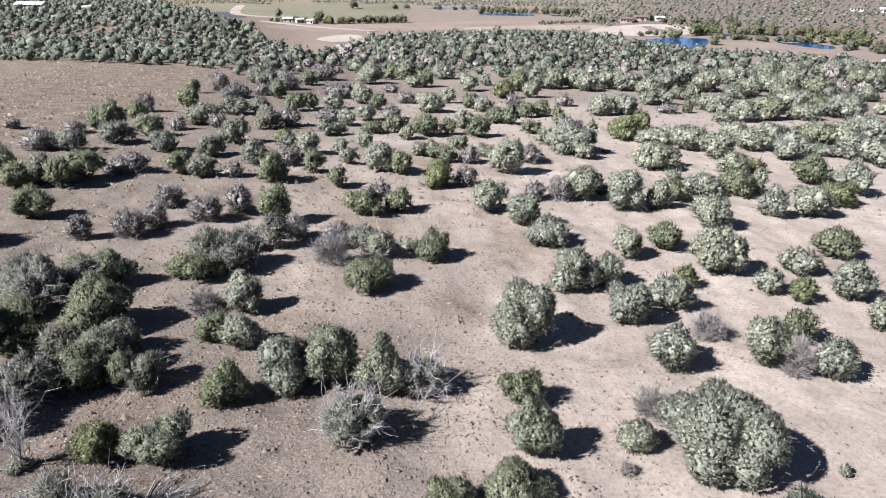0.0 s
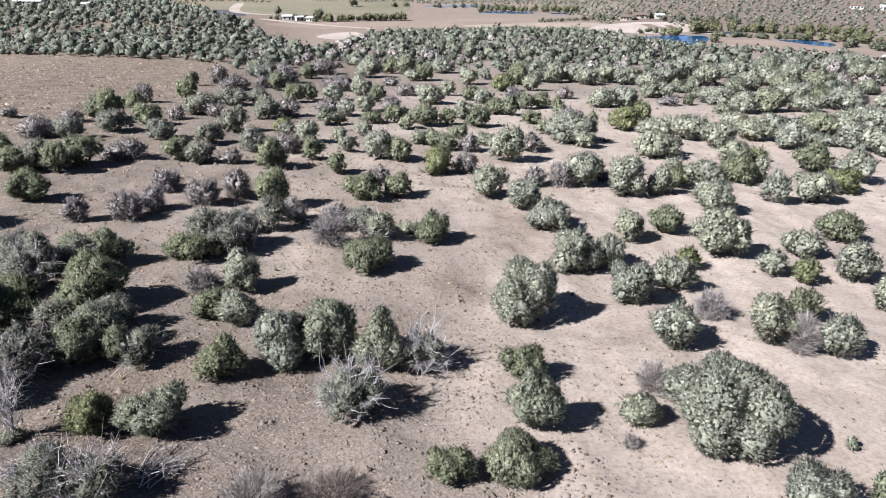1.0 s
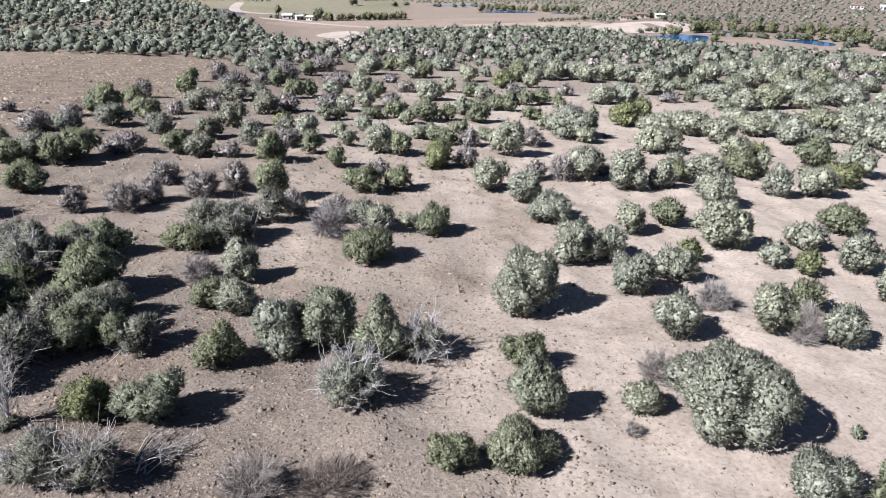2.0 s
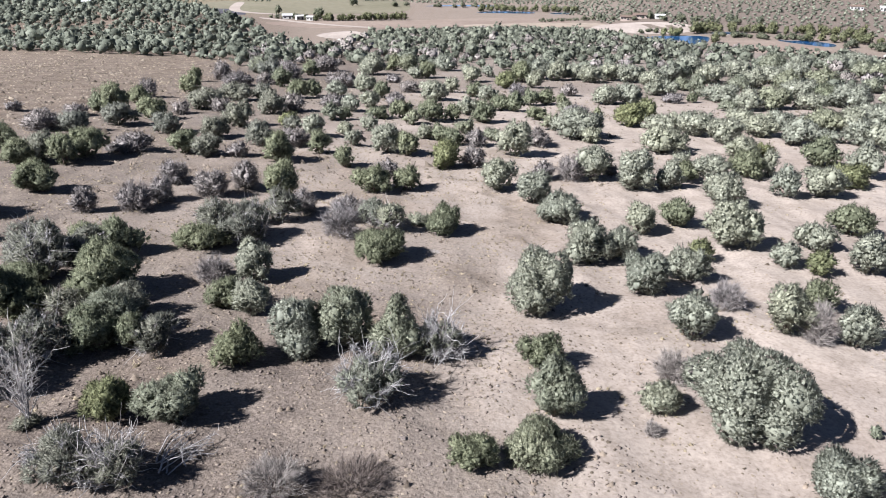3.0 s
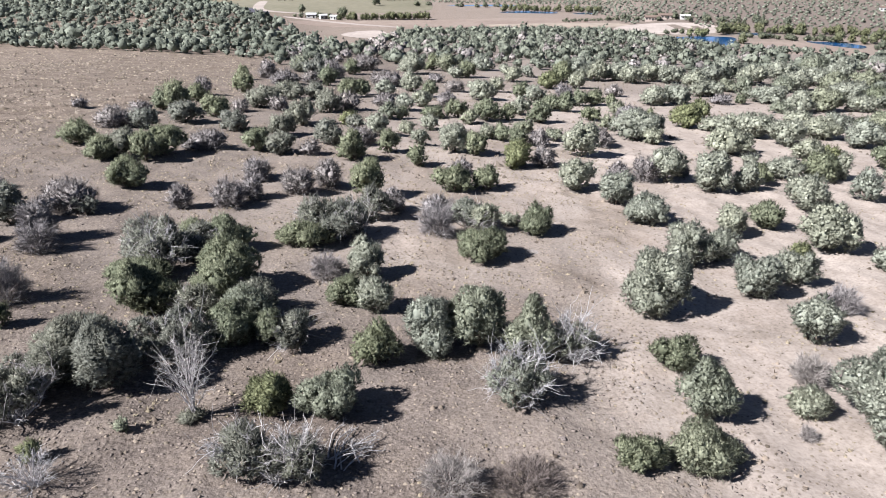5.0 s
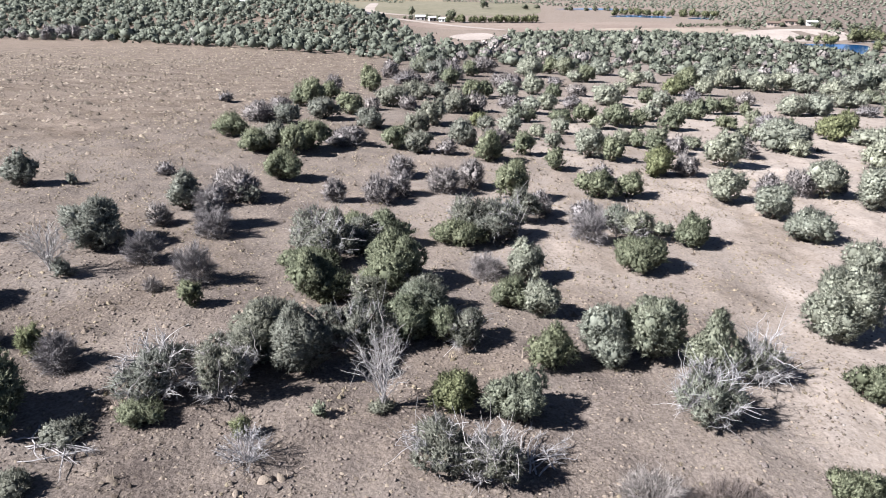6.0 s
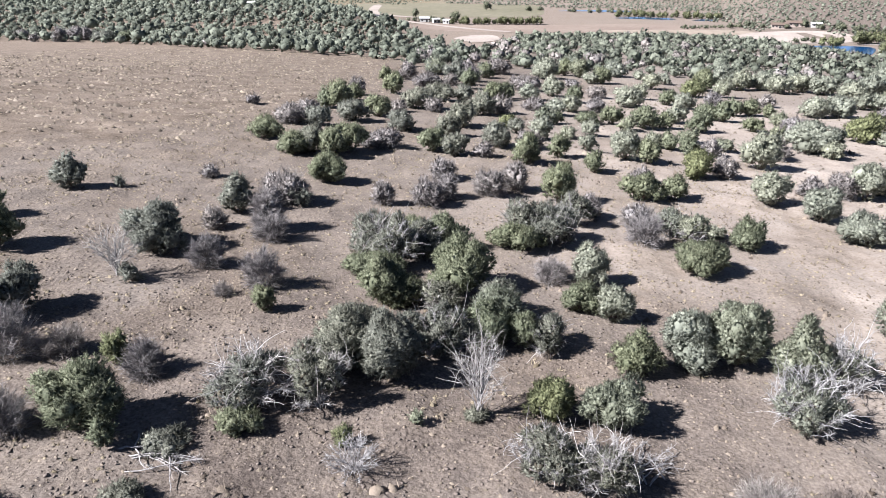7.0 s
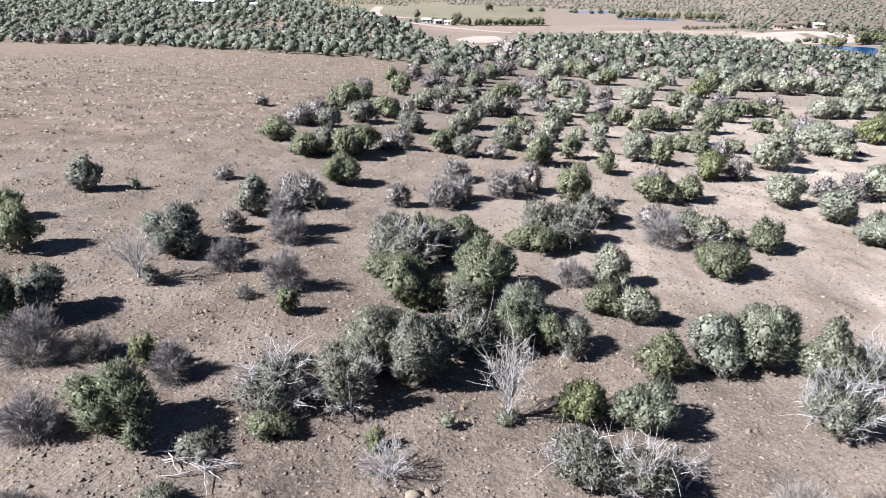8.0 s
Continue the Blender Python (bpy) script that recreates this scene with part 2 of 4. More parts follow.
def tube(points, r0, r1, sides=5):
    """A tapered, bent limb along points."""
    p = np.asarray(points, float)
    tang = unit(np.gradient(p, axis=0))
    a = unit(np.cross(tang, np.array([0.31, 0.87, 0.12])))
    b = np.cross(tang, a)
    rad = np.linspace(r0, r1, len(p))[:, None, None]
    ang = np.arange(sides) * 2 * math.pi / sides
    ring = p[:, None] + rad * (a[:, None] * np.cos(ang)[None, :, None] + b[:, None] * np.sin(ang)[None, :, None])
    i = np.arange(len(p) - 1)[:, None] * sides
    j = np.arange(sides)[None]
    k = (j + 1) % sides
    return ring.reshape(-1, 3), np.stack([i + j, i + k, i + sides + k, i + sides + j], -1).reshape(-1, 4)


def gather(pieces):
    """Joins (verts, faces) pieces."""
    vs, fs, n = [], [], 0
    for v, f in pieces:
        vs.append(v)
        fs.append(f + n)
        n += len(v)
    return np.concatenate(vs), np.concatenate(fs)


def three(piece):
    """Four-sided faces cut into triangles."""
    v, f = piece
    return v, np.concatenate([f[:, [0, 1, 2]], f[:, [0, 2, 3]]])


def part(name, verts, faces, mat, parent, label="", inner=None, first_inner=0, soft=False, normals=None):
    ob = new(name, mesh_from(name, verts, faces, mat, inner, first_inner, soft, normals))
    ob.parent = parent
    return tagged(ob, label) if label else ob


def limbs(r, rad, high, count, thick, spread=1.0, bend=0.25, steps=6):
    """Bent limbs from one foot to the edge of the crown; returns the tubes and their lines."""
    tubes, lines = [], []
    for i in range(count):
        a = (i + r.uniform(-0.4, 0.4)) * 2 * math.pi / count
        up = r.uniform(0.35, 1.0)
        tip = np.array([math.cos(a) * rad * spread * math.sqrt(max(0.05, 1.05 - up * up)), math.sin(a) * rad * spread * math.sqrt(max(0.05, 1.05 - up * up)), high * up])
        foot = np.array([math.cos(a) * thick, math.sin(a) * thick, -0.08])
        u = np.linspace(0, 1, steps)[:, None]
        mid = foot * 0.4 + tip * 0.5 + np.array([0, 0, high * 0.12]) + r.normal(size=3) * bend * rad * 0.5
        line = foot * (1 - u) ** 2 + 2 * mid * u * (1 - u) + tip * u * u
        line[1:] += r.normal(size=(steps - 1, 3)) * 0.035 * rad
        lines.append(line)
        tubes.append(tube(line, thick * r.uniform(0.6, 1.0), thick * 0.24))
    return tubes, lines


ball = bmesh.new()
bmesh.ops.create_icosphere(ball, subdivisions=1, radius=1.0)
BALL_V = np.array([v.co[:] for v in ball.verts])
LUMP_V = np.array([(1, 0, 0), (0, 1, 0), (-1, 0, 0), (0, -1, 0), (0.2, 0.1, 1), (0, 0, -1)], float)
LUMP_F = np.array([(0, 1, 4), (1, 2, 4), (2, 3, 4), (3, 0, 4), (1, 0, 5), (2, 1, 5), (3, 2, 5), (0, 3, 5)])
BALL_F = np.array([[v.index for v in f.verts] for f in ball.faces])
ball.free()


def sprays(r, p, way, half, long, wild=0.28):
    """A pointed, uneven clump of foliage at each p, drawn out along way."""
    n = len(p)
    side = unit(np.cross(way, r.normal(size=(n, 3))))
    other = np.cross(way, side)
    v = LUMP_V[None] * r.uniform(1 - wild, 1 + wild, (n, 6, 1)) * half[:, None, None]
    tall = np.where(v[..., 2:3] > 0, long, 0.8)
    v = p[:, None] + side[:, None] * v[..., 0:1] + other[:, None] * v[..., 1:2] + way[:, None] * v[..., 2:3] * tall
    return v.reshape(-1, 3), (LUMP_F[None] + (np.arange(n) * 6)[:, None, None]).reshape(-1, 3)


def crown(r, rad, high, tuft, leaves, lobes, keep=1.0, low=0.02, lift=0.6, long=1.9, taper=0.1, heart_size=0.6, leaf=1.5, bulge=1.0, slim=0.25):
    """An uneven dome of many lobes, set with sprays of foliage under a coat of loose narrow leaves."""
    d = unit(r.normal(size=(lobes, 3)) + np.array([0, 0, 0.15]))
    d[:, 2] = np.where(d[:, 2] < -0.3, -d[:, 2], d[:, 2])
    cen = np.concatenate([[[0, 0, 0.42]], np.array([0, 0, 0.42]) + d * np.array([0.8, 0.8, 0.5]) * r.uniform(0.45, 0.92, (lobes, 1))])
    own = np.concatenate([[[0.58, 0.58, 0.38]], r.uniform(0.16, 0.37, (lobes, 1)) * np.array([1, 1, 0.75]) * bulge])
    cen[:, 2] = np.maximum(cen[:, 2], own[:, 2] * 0.75)
    live = r.uniform(size=lobes + 1) <= keep
    live[0] = keep > 0.9
    live[1] = True
    cen, own = cen[live] * np.array([rad, rad, high]), own[live] * np.array([rad, rad, high])
    own[:, 2] = np.maximum(own[:, 2], 0.55 * own[:, 0])
    area = own[:, 0] ** 2 * 0.4 + own[:, 0] * own[:, 2] * 0.6
    total = max(20, int(4 * math.pi * area.sum() / ((1.5 if tuft < 0.2 else 1.72) * tuft) ** 2))
    which = r.choice(len(cen), total, p=area / area.sum())
    out = unit(r.normal(size=(total, 3)) + np.array([0, 0, 0.15]))
    p = cen[which] + out * own[which] * r.uniform(0.84, 1.0, (total, 1))
    off = np.linalg.norm((p[:, None] - cen[None]) / own[None], axis=-1)
    ok = ~(off < 0.79).any(1)
    ok &= p[:, 2] > high * low * r.uniform(0.3, 1.6, total)
    p, out = p[ok], out[ok]
    n = len(p)
    way = unit(out + np.array([0, 0, lift]) + r.normal(size=(n, 3)) * 0.35)
    half = tuft * r.uniform(0.6, 1.2, n)
    pieces = [sprays(r, p, way, half * 0.62, long * 0.9, 0.4)]
    # foliage scatters light: sprays and blades shade with the mass that they belong to
    mass = unit(out * 0.7 + unit((p - np.array([0, 0, 0.35 * high])) / np.array([rad, rad, high])) * 0.6)
    normals = [unit((pieces[0][0] - np.repeat(p, 6, 0)) / np.repeat(half, 6)[:, None] * 0.7 + np.repeat(mass, 6, 0))]
    if leaves:
        # feathery blades that stand out from each spray
        m = n * leaves
        axis3, wide = np.repeat(way, leaves, 0), np.repeat(half, leaves)
        spread = unit(r.normal(size=(m, 3)) + axis3 * 0.5)
        base = np.repeat(p, leaves, 0) + spread * (wide * r.uniform(0.3, 0.95, m))[:, None] + axis3 * (wide * r.uniform(-0.5, long * 0.7, m))[:, None]
        go = unit(axis3 + spread * 0.5 + r.normal(size=base.shape) * 0.42)
        ln = wide * leaf * r.uniform(0.6, 1.25, m)
        pieces.append(blades(r, base, go, ln, ln * slim))
        normals.append(np.repeat(unit(np.repeat(mass, leaves, 0) + spread * 0.35 + r.normal(size=spread.shape) * 0.5), 3, 0))
    first = n * (8 + leaves)
    # inside: dense foliage where the crown is whole; where thin, balls in twig brown darkened as shade
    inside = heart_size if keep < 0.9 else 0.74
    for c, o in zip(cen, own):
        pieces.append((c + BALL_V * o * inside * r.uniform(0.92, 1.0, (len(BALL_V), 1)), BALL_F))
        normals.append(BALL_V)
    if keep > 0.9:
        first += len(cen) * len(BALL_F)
    v, f = gather(pieces)
    # no crown is round: it leans, is wider one way and swells here and there
    turn, oval = r.uniform(0, math.pi), r.uniform(0.02, 0.12) * min(1.0, 1.0 / rad ** 2)
    ca, sa = math.cos(turn), math.sin(turn)
    along = v[:, 0] * ca + v[:, 1] * sa
    v[:, 0] += along * ca * oval
    v[:, 1] += along * sa * oval
    k, q = 2.6 / max(rad, 0.4), r.uniform(0, 6, 3)
    even = min(1.0, 1.2 / rad)
    swell = 1.1 + 0.08 * even * np.sin(v[:, 0:1] * k + q[0]) * np.sin(v[:, 1:2] * k + q[1]) + 0.07 * even * np.sin(v[:, 2:3] * k * 1.6 + q[2])
    v[:, :2] *= swell * (1 - taper * np.clip(v[:, 2:3] / high, 0, 1) ** 1.5)
    v[:, 2:3] *= 1.0 + 0.09 * np.sin(v[:, 0:1] * k * 1.2 + q[1]) * np.cos(v[:, 1:2] * k * 1.2 + q[2])
    v[:, 2] = np.maximum(v[:, 2], -0.02)
    return (v, f), first, np.concatenate(normals)


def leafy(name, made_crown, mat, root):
    """The crown as a part: leaves outside; thin crowns hold brown balls with inner shade in their colour."""
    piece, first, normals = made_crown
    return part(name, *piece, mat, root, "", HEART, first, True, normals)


def how_far(x, y):
    return math.hypot(math.hypot(x + 5, y), 14)


def leaf_size(x, y):
    """Half width of the foliage sprays: finer where one comes near."""
    return float(np.clip(0.088 * (how_far(x, y) / 26) ** 0.84, 0.075, 0.40))


def twig_size(x, y):
    return float(np.clip(0.15 * (how_far(x, y) / 26) ** 0.72, 0.13, 0.34))


made = [0]


def plant(name, x, y, label, category, group):
    made[0] += 1
    root = new(name)
    root.empty_display_size = 0.2
    root.location = (x, y, float(on_ground(x, y)) - 0.03)
    return tagged(root, label, category, group), np.random.RandomState(1000 + made[0])


def juniper(x, y, rad, high, mat=JUNIPER, label="green juniper shrub with tufted scaly foliage on dry soil"):
    root, r = plant("juniper_shrub", x, y, label, "juniper", "junipers on the slope")
    tuft = leaf_size(x, y)
    t, lines = limbs(r, rad * 0.7, high * 0.7, 4, 0.05 + 0.035 * rad, 0.7)
    part("trunk", *gather(t), BARK, root, "stringy dark brown bark")
    leafy("crown", crown(r, rad, high, tuft, 12 if tuft < 0.13 else 10, int(11 + 9 * rad), lift=0.9, long=1.6, taper=0.16, leaf=1.2 if tuft < 0.13 else 1.0, slim=0.24), mat, root)
    return root


def scrub_oak(x, y, rad, high, mat=None, label="dense grey-green scrub shrub with rounded crown"):
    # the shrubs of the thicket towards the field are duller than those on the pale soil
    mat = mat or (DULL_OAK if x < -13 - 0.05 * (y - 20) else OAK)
    root, r = plant("scrub_oak", x, y, label, "shrub", "grey-green shrubs on the slope")
    tuft = leaf_size(x, y)
    t, lines = limbs(r, rad * 0.7, high * 0.65, 4, 0.04 + 0.025 * rad, 0.8)
    part("trunk", *gather(t), BARK, root, "short dark trunk")
    leafy("crown", crown(r, rad, high, tuft, 13 if tuft < 0.13 else 11, int(12 + 10 * rad), low=0.02, lift=0.6, long=1.4, taper=0.06, leaf=1.1 if tuft < 0.13 else 0.95, slim=0.24), mat, root)
    return root


def twigs_on(r, lines, count, reach, width, up=0.35):
    """Fine twigs that branch off the outer part of bent limbs."""
    lines = np.array(lines)
    which = r.randint(len(lines), size=count)
    u = r.uniform(0.35, 1.0, count) * (lines.shape[1] - 1.001)
    i = u.astype(int)
    f = (u - i)[:, None]
    a, b = lines[which, i], lines[which, i + 1]
    p = a * (1 - f) + b * f
    d = unit(unit(b - a) + r.normal(size=(count, 3)) * 0.55 + np.array([0, 0, up]))
    ln = reach * r.uniform(0.4, 1.1, count)
    first = blades(r, p, d, ln * 0.75, np.full(count, width))
    # second order: shorter twigs off the first
    s = r.uniform(0.15, 0.7, (count, 1))
    p2 = p + d * ln[:, None] * s
    d2 = unit(d + r.normal(size=(count, 3)) * 0.65)
    second = blades(r, p2, d2, ln * 0.6, np.full(count, width * 0.75))
    return gather([first, second])


def side_limbs(r, line, count, reach, thick):
    """Thinner crooked limbs that fork off a limb and droop or rise at the end."""
    out = []
    for i in range(count):
        k = r.randint(1, len(line) - 1)
        way = unit(unit(line[k + 1] - line[k - 1]) + r.normal(size=3) * 0.6 + np.array([0, 0, 0.1]))
        u = np.linspace(0, 1, 6)[:, None]
        size = reach * r.uniform(0.45, 1.0)
        path = line[k] + way * size * u + r.normal(size=3) * 0.55 * size * u * u
        path[1:] += r.normal(size=(5, 3)) * 0.035 * size
        out.append(tube(path, thick, thick * 0.3, 4))
    return out


def bare_shrub(x, y, rad, high, mat=TWIG, label="leafless grey-purple twiggy shrub on dry soil", dense=1.0):
    root, r = plant("bare_shrub", x, y, label, "shrub", "leafless grey shrubs")
    px = twig_size(x, y) / 0.15
    t, lines = limbs(r, rad * 0.95, high * 0.9, int(14 + 6 * rad), 0.02, 1.0, 0.2)
    n = int(np.clip((3400 if px < 1.35 else 1900) * rad * high * dense / px ** 2.2, 150, 2600))
    # twigs all through the dome
    d0 = unit(r.normal(size=(n, 3)) * np.array([1, 1, 0.9]) + np.array([0, 0, 0.55]))
    d0[:, 2] = np.abs(d0[:, 2])
    lump = 0.86 + 0.16 * np.sin(d0[:, 0] * 5 + made[0]) * np.cos(d0[:, 1] * 6 + made[0] * 2)
    p0 = d0 * np.array([rad, rad, high]) * (r.uniform(0.35, 0.86, n) ** 0.7 * lump)[:, None]
    fill = blades(r, p0, unit(d0 + r.normal(size=(n, 3)) * 0.6 + np.array([0, 0, 0.25])), (0.16 * high + 0.1) * r.uniform(0.6, 1.3, n), np.full(n, 0.015 * px ** 1.3))
    twigs = gather([three(gather(t)), twigs_on(r, lines, n * 3 // 4, 0.22 * high + 0.12, 0.013 * px ** 1.3, 0.25), fill])
    tagged(part("twig_mass", *twigs, mat, root), "fine bare grey twigs", kind="stuff")
    if px > 1.35:
        # farther off the outer twigs close into soft clumps
        (v, f), first, normals = crown(r, rad * 0.9, high * 0.86, leaf_size(x, y) * 0.9, 8, int(8 + 5 * rad), lift=0.6, long=2.0, leaf=1.5, slim=0.2)
        tagged(part("twig_clumps", v, f[:first], mat, root, "", None, 0, True, normals), "clumps of fine grey twigs", kind="stuff")
    return root


def half_dead_juniper(x, y, rad, high, keep=0.5, mat=None, label="half-dead juniper with silvery bare branches and some foliage", bare=1.0):
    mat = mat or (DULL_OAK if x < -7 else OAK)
    root, r = plant("half_dead_juniper", x, y, label, "juniper", "half-dead junipers")
    tuft = leaf_size(x, y) * 0.9
    px = twig_size(x, y) / 0.15
    t, lines = limbs(r, rad * 0.9, high * 0.88, int((12 + 6 * rad) * (0.5 + 0.5 * bare)), 0.020 + 0.008 * rad, 1.06 if bare > 2 else 0.96, 0.4, 9)
    fine = []
    for one, line in zip(t, lines):
        part("dead_branch", *one, SILVER, root, "bare silver-grey weathered branch")
        fine += side_limbs(r, line, 6 if bare > 2 else 4, 0.36 * high, 0.009 + 0.004 * px)
    twigs = twigs_on(r, lines, int((300 if bare > 2 else 550) * bare * rad * high / px ** 1.5), 0.32, 0.012 * px, 0.1)
    tagged(part("twig_mass", *gather([three(gather(fine)), twigs]), DEADTWIG, root), "fine dead grey twigs", kind="stuff")
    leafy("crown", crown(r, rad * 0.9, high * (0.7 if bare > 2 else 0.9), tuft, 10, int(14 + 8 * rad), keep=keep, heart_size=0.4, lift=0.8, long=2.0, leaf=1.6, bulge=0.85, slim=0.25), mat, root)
    return root


def mostly_dead_juniper(x, y, rad, high):
    return half_dead_juniper(x, y, rad, high, 0.5, None, "mostly dead juniper, a tangle of bare silvery branches", 2.2)


def dead_tree(x, y, rad, high, label="bare dead tree with thin pale branches"):
    root, r = plant("dead_tree", x, y, label, "dead tree", "dead trees")
    u = np.linspace(0, 1, 7)[:, None]
    top = np.array([0.1 * rad, 0.05, high * 0.75])
    trunk = np.array([0, 0, -0.1]) * (1 - u) + top * u + r.normal(size=(7, 3)) * 0.03
    part("trunk", *tube(trunk, 0.055, 0.018, 7), SILVER, root, "weathered grey trunk")
    t, lines = limbs(r, rad, high, 30, 0.03, 0.95, 0.2, 7)
    lifted, fine = [], []
    for i, line in enumerate(lines):
        s = 0.1 + 0.55 * (i % 5) / 5
        line = line * np.array([1, 1, 1 - s * 0.7]) + (top * s)[None]
        lifted.append(line)
        part("branch", *tube(line, 0.017, 0.005), SILVER, root, "bare pale branch")
        fine += side_limbs(r, line, 4, 0.6, 0.010)
    tagged(part("twig_mass", *gather([three(gather(fine)), twigs_on(r, lifted, 900, 0.4, 0.012, 0.3)]), DEADTWIG, root), "fine dead twigs", kind="stuff")
    return root


def weed(x, y, rad, high, mat=SAGE, label="small pale sage tuft on bare soil"):
    root, r = plant("sage_tuft", x, y, label, "small shrub", "small tufts")
    leafy("leaf_mound", crown(r, rad, high, 0.06, 3, 6, low=0.0), mat, root)
    return root


PLANTERS = {
    "J": juniper, "O": scrub_oak, "G": bare_shrub, "D": half_dead_juniper, "K": mostly_dead_juniper, "W": weed,
    "L": lambda x, y, rad, high: juniper(x, y, rad, high, OLIVE, "light olive-green juniper with dense scaly foliage on dry soil"),
    "Y": lambda x, y, rad, high: juniper(x, y, rad, high, LIME, "bright yellow-green juniper shrub with dense round crown"),
}

STOOD = []  # where a shrub stands, for what grows round it


def row(text):
    """Plants a row of shrubs: kind x y radius height; and so on."""
    for one in text.split(";"):
        if one.strip():
            kind, *v = one.split()
            x, y, rad, high = map(float, v)
            PLANTERS[kind](x, y, rad, high)
            STOOD.append((x, y, rad))


# the shrubs, from the foot of the slope outwards
row("G -24.72 9.82 0.51 0.62; O -21.56 10.85 0.71 0.48; G -26.3 12.48 0.86 1.31; J -23.28 12.63 0.36 0.97; O -21.77 13.17 0.64 0.35; J -24.4 13.3 1.35 2")
row("J -20.19 14.39 0.8 0.58; Y -17.09 14.46 0.33 0.76; K -9.76 14.56 1.14 1.84; D -11.3 14.75 1.35 1.55; J 13.18 15.09 0.7 1.85; O 11.29 15.68 1.2 1.06")
row("K -20.5 15.9 1.6 2.1; W -15.22 15.9 0.26 0.48; G -29.09 16.02 1.15 1.95; J 0.22 16.04 0.8 1.03; D -18.5 16.4 1.6 1.95; G -24.35 16.31 0.65 1.53")
row("L 2.34 16.4 1.23 1.39; G -27.47 16.63 0.76 1.17; Y -25.53 16.66 0.49 1.17; O -13.61 16.83 0.43 0.3; Y -11.22 17.52 0.84 1.53; J -31.7 17.53 0.81 2.12")
row("L -9.25 17.6 1.19 1.43; D -18.98 17.72 1.18 1.57; G 6.3 18 0.29 0.57; O -16.67 18.3 1.14 2.57; W 14.14 18.42 0.22 0.57; O -18.37 18.64 1.33 1.86")
row("O 9.59 18.71 1.98 2.96; L 3.12 18.89 1 2.03; O -30.99 18.9 0.97 1.88; K -3.1 19.3 1.45 2.4; O 6.98 19.39 0.8 1.03; O -18.28 19.68 1.31 1.87")
row("D -15.79 20.22 1.28 1.9; D -15.04 20.72 1.06 2.03; J -8.22 21.21 1 1.38; J -22.66 21.67 0.52 1.08; J -13.61 21.67 1.1 1.57; G 8.21 21.81 0.79 1.25")
row("D -11.65 21.85 1.13 1.44; J -12.35 21.95 0.84 1.47; J 3.14 22.13 0.89 1.41; L -2.3 22.3 0.95 2.75; K -0.7 22.48 1.15 2.45; G -24.83 22.49 0.43 0.7")
row("O -28.92 22.51 0.39 0.71; O -6.2 22.65 1.2 2.2; L -13.53 22.77 1.13 1.99; L -4.4 23 1.4 2.6; G -23.56 23.74 0.98 1.86; J -36.44 23.8 1.27 1.95")
row("J -18.5 24.01 1 1.98; D -16.24 24.13 1.2 1.2; O -13.62 24.13 1.03 1.55; J -17.79 24.3 1.39 1.09; G -26.93 25.2 0.86 1.64; G 15.71 25.23 0.6 2.03")
row("O 17.35 25.24 0.99 2.05; O 10.23 25.3 1.14 1.95; O -8.82 25.37 0.79 1.62; O 14.62 25.85 1.06 2.37; J -10.01 26.13 0.97 1.32; O -30.05 26.3 1.65 2.3")
row("J -15.43 26.39 1.69 2.39; J -19.6 26.79 1.49 1.03; J -39.84 27.23 1 1.52; O 3.78 27.36 1.58 2.93; D -18.79 27.96 1.44 2.67; G 12.97 28.48 0.99 1.39")
row("J 17.57 28.63 1 1.5; G -11.5 28.79 0.95 1.23; O -9.68 29.11 1.06 1.76; D -20.12 29.25 1.51 2.37; G -25.74 29.45 1.18 1.57; D -18.18 29.81 2.12 1.8")
row("O 9.43 29.85 1.32 2.12; G -29.06 30.04 0.83 1.2; O 22.57 30.23 0.83 1.9; G -26.43 30.92 0.96 2.45; J -17 31.2 1.09 1.71; J -18.63 31.45 1.22 1.61")
row("O 12.28 31.96 1.12 1.72; J -13.34 32.78 1.35 1.42; J -3.84 32.8 1.7 1.57; O -29.11 32.99 0.95 2.22; O -39.8 33.3 1.09 1.88; Y 20.09 33.39 0.87 1.37")
row("O 7.32 33.89 1.38 2.32; O 23.17 34.13 1.36 2.18; D -11.91 34.39 2.1 2.33; O -37.42 34.4 0.33 0.63; D -10.94 34.52 0.95 2.03; O 18.79 34.54 0.87 1.39")
row("O 9.39 34.81 1 1.8; Y 14.03 34.86 0.78 1.26; D -13.3 34.87 1.58 2.19; O -26.31 35.16 0.69 1; G -27.5 35.72 1.78 2.05; G -6.48 35.87 1.24 2.04")
row("D -3.79 36.9 1.01 1.83; D -11.89 37.17 1.05 1.64; J -0.48 37.48 1.25 1.66; O 16.78 37.51 1.76 2.71; O 22.03 37.58 1.14 1.65; G -21.99 37.67 0.81 1.58")
row("D -4.7 38.05 1.65 1.86; D -10.43 38.1 1.25 2.17; G -33.95 38.75 0.66 0.76; G -19.45 38.75 1.12 1.97; O -2.19 38.76 0.74 0.66; O 11.87 39.25 1.16 1.91")
row("G -6.48 39.43 1.41 1.62; G -9.39 40.01 0.75 1.92; G -18.47 40.51 0.87 1.81; J 26.17 40.79 1.72 1.94; O 7.01 41.12 1.63 1.92; J 14.77 41.22 1.22 1.84")
row("J -26.7 41.25 1.36 2.12; J -26.69 41.32 1.28 1.69; G -15.91 42.52 1.34 1.94; J -11.26 42.75 1.26 2.77; O 5.79 44.79 1.4 2.15; G -14.41 44.9 1.06 2.25")
row("G -19.61 45.71 1.2 1.72; J -5.66 45.85 1.52 1.93; O 19.79 46.28 1.57 2.72; J -3.18 47.03 1.25 1.77; J -31.72 47.87 1 1.77; J -31.88 48.3 1.36 1.53")
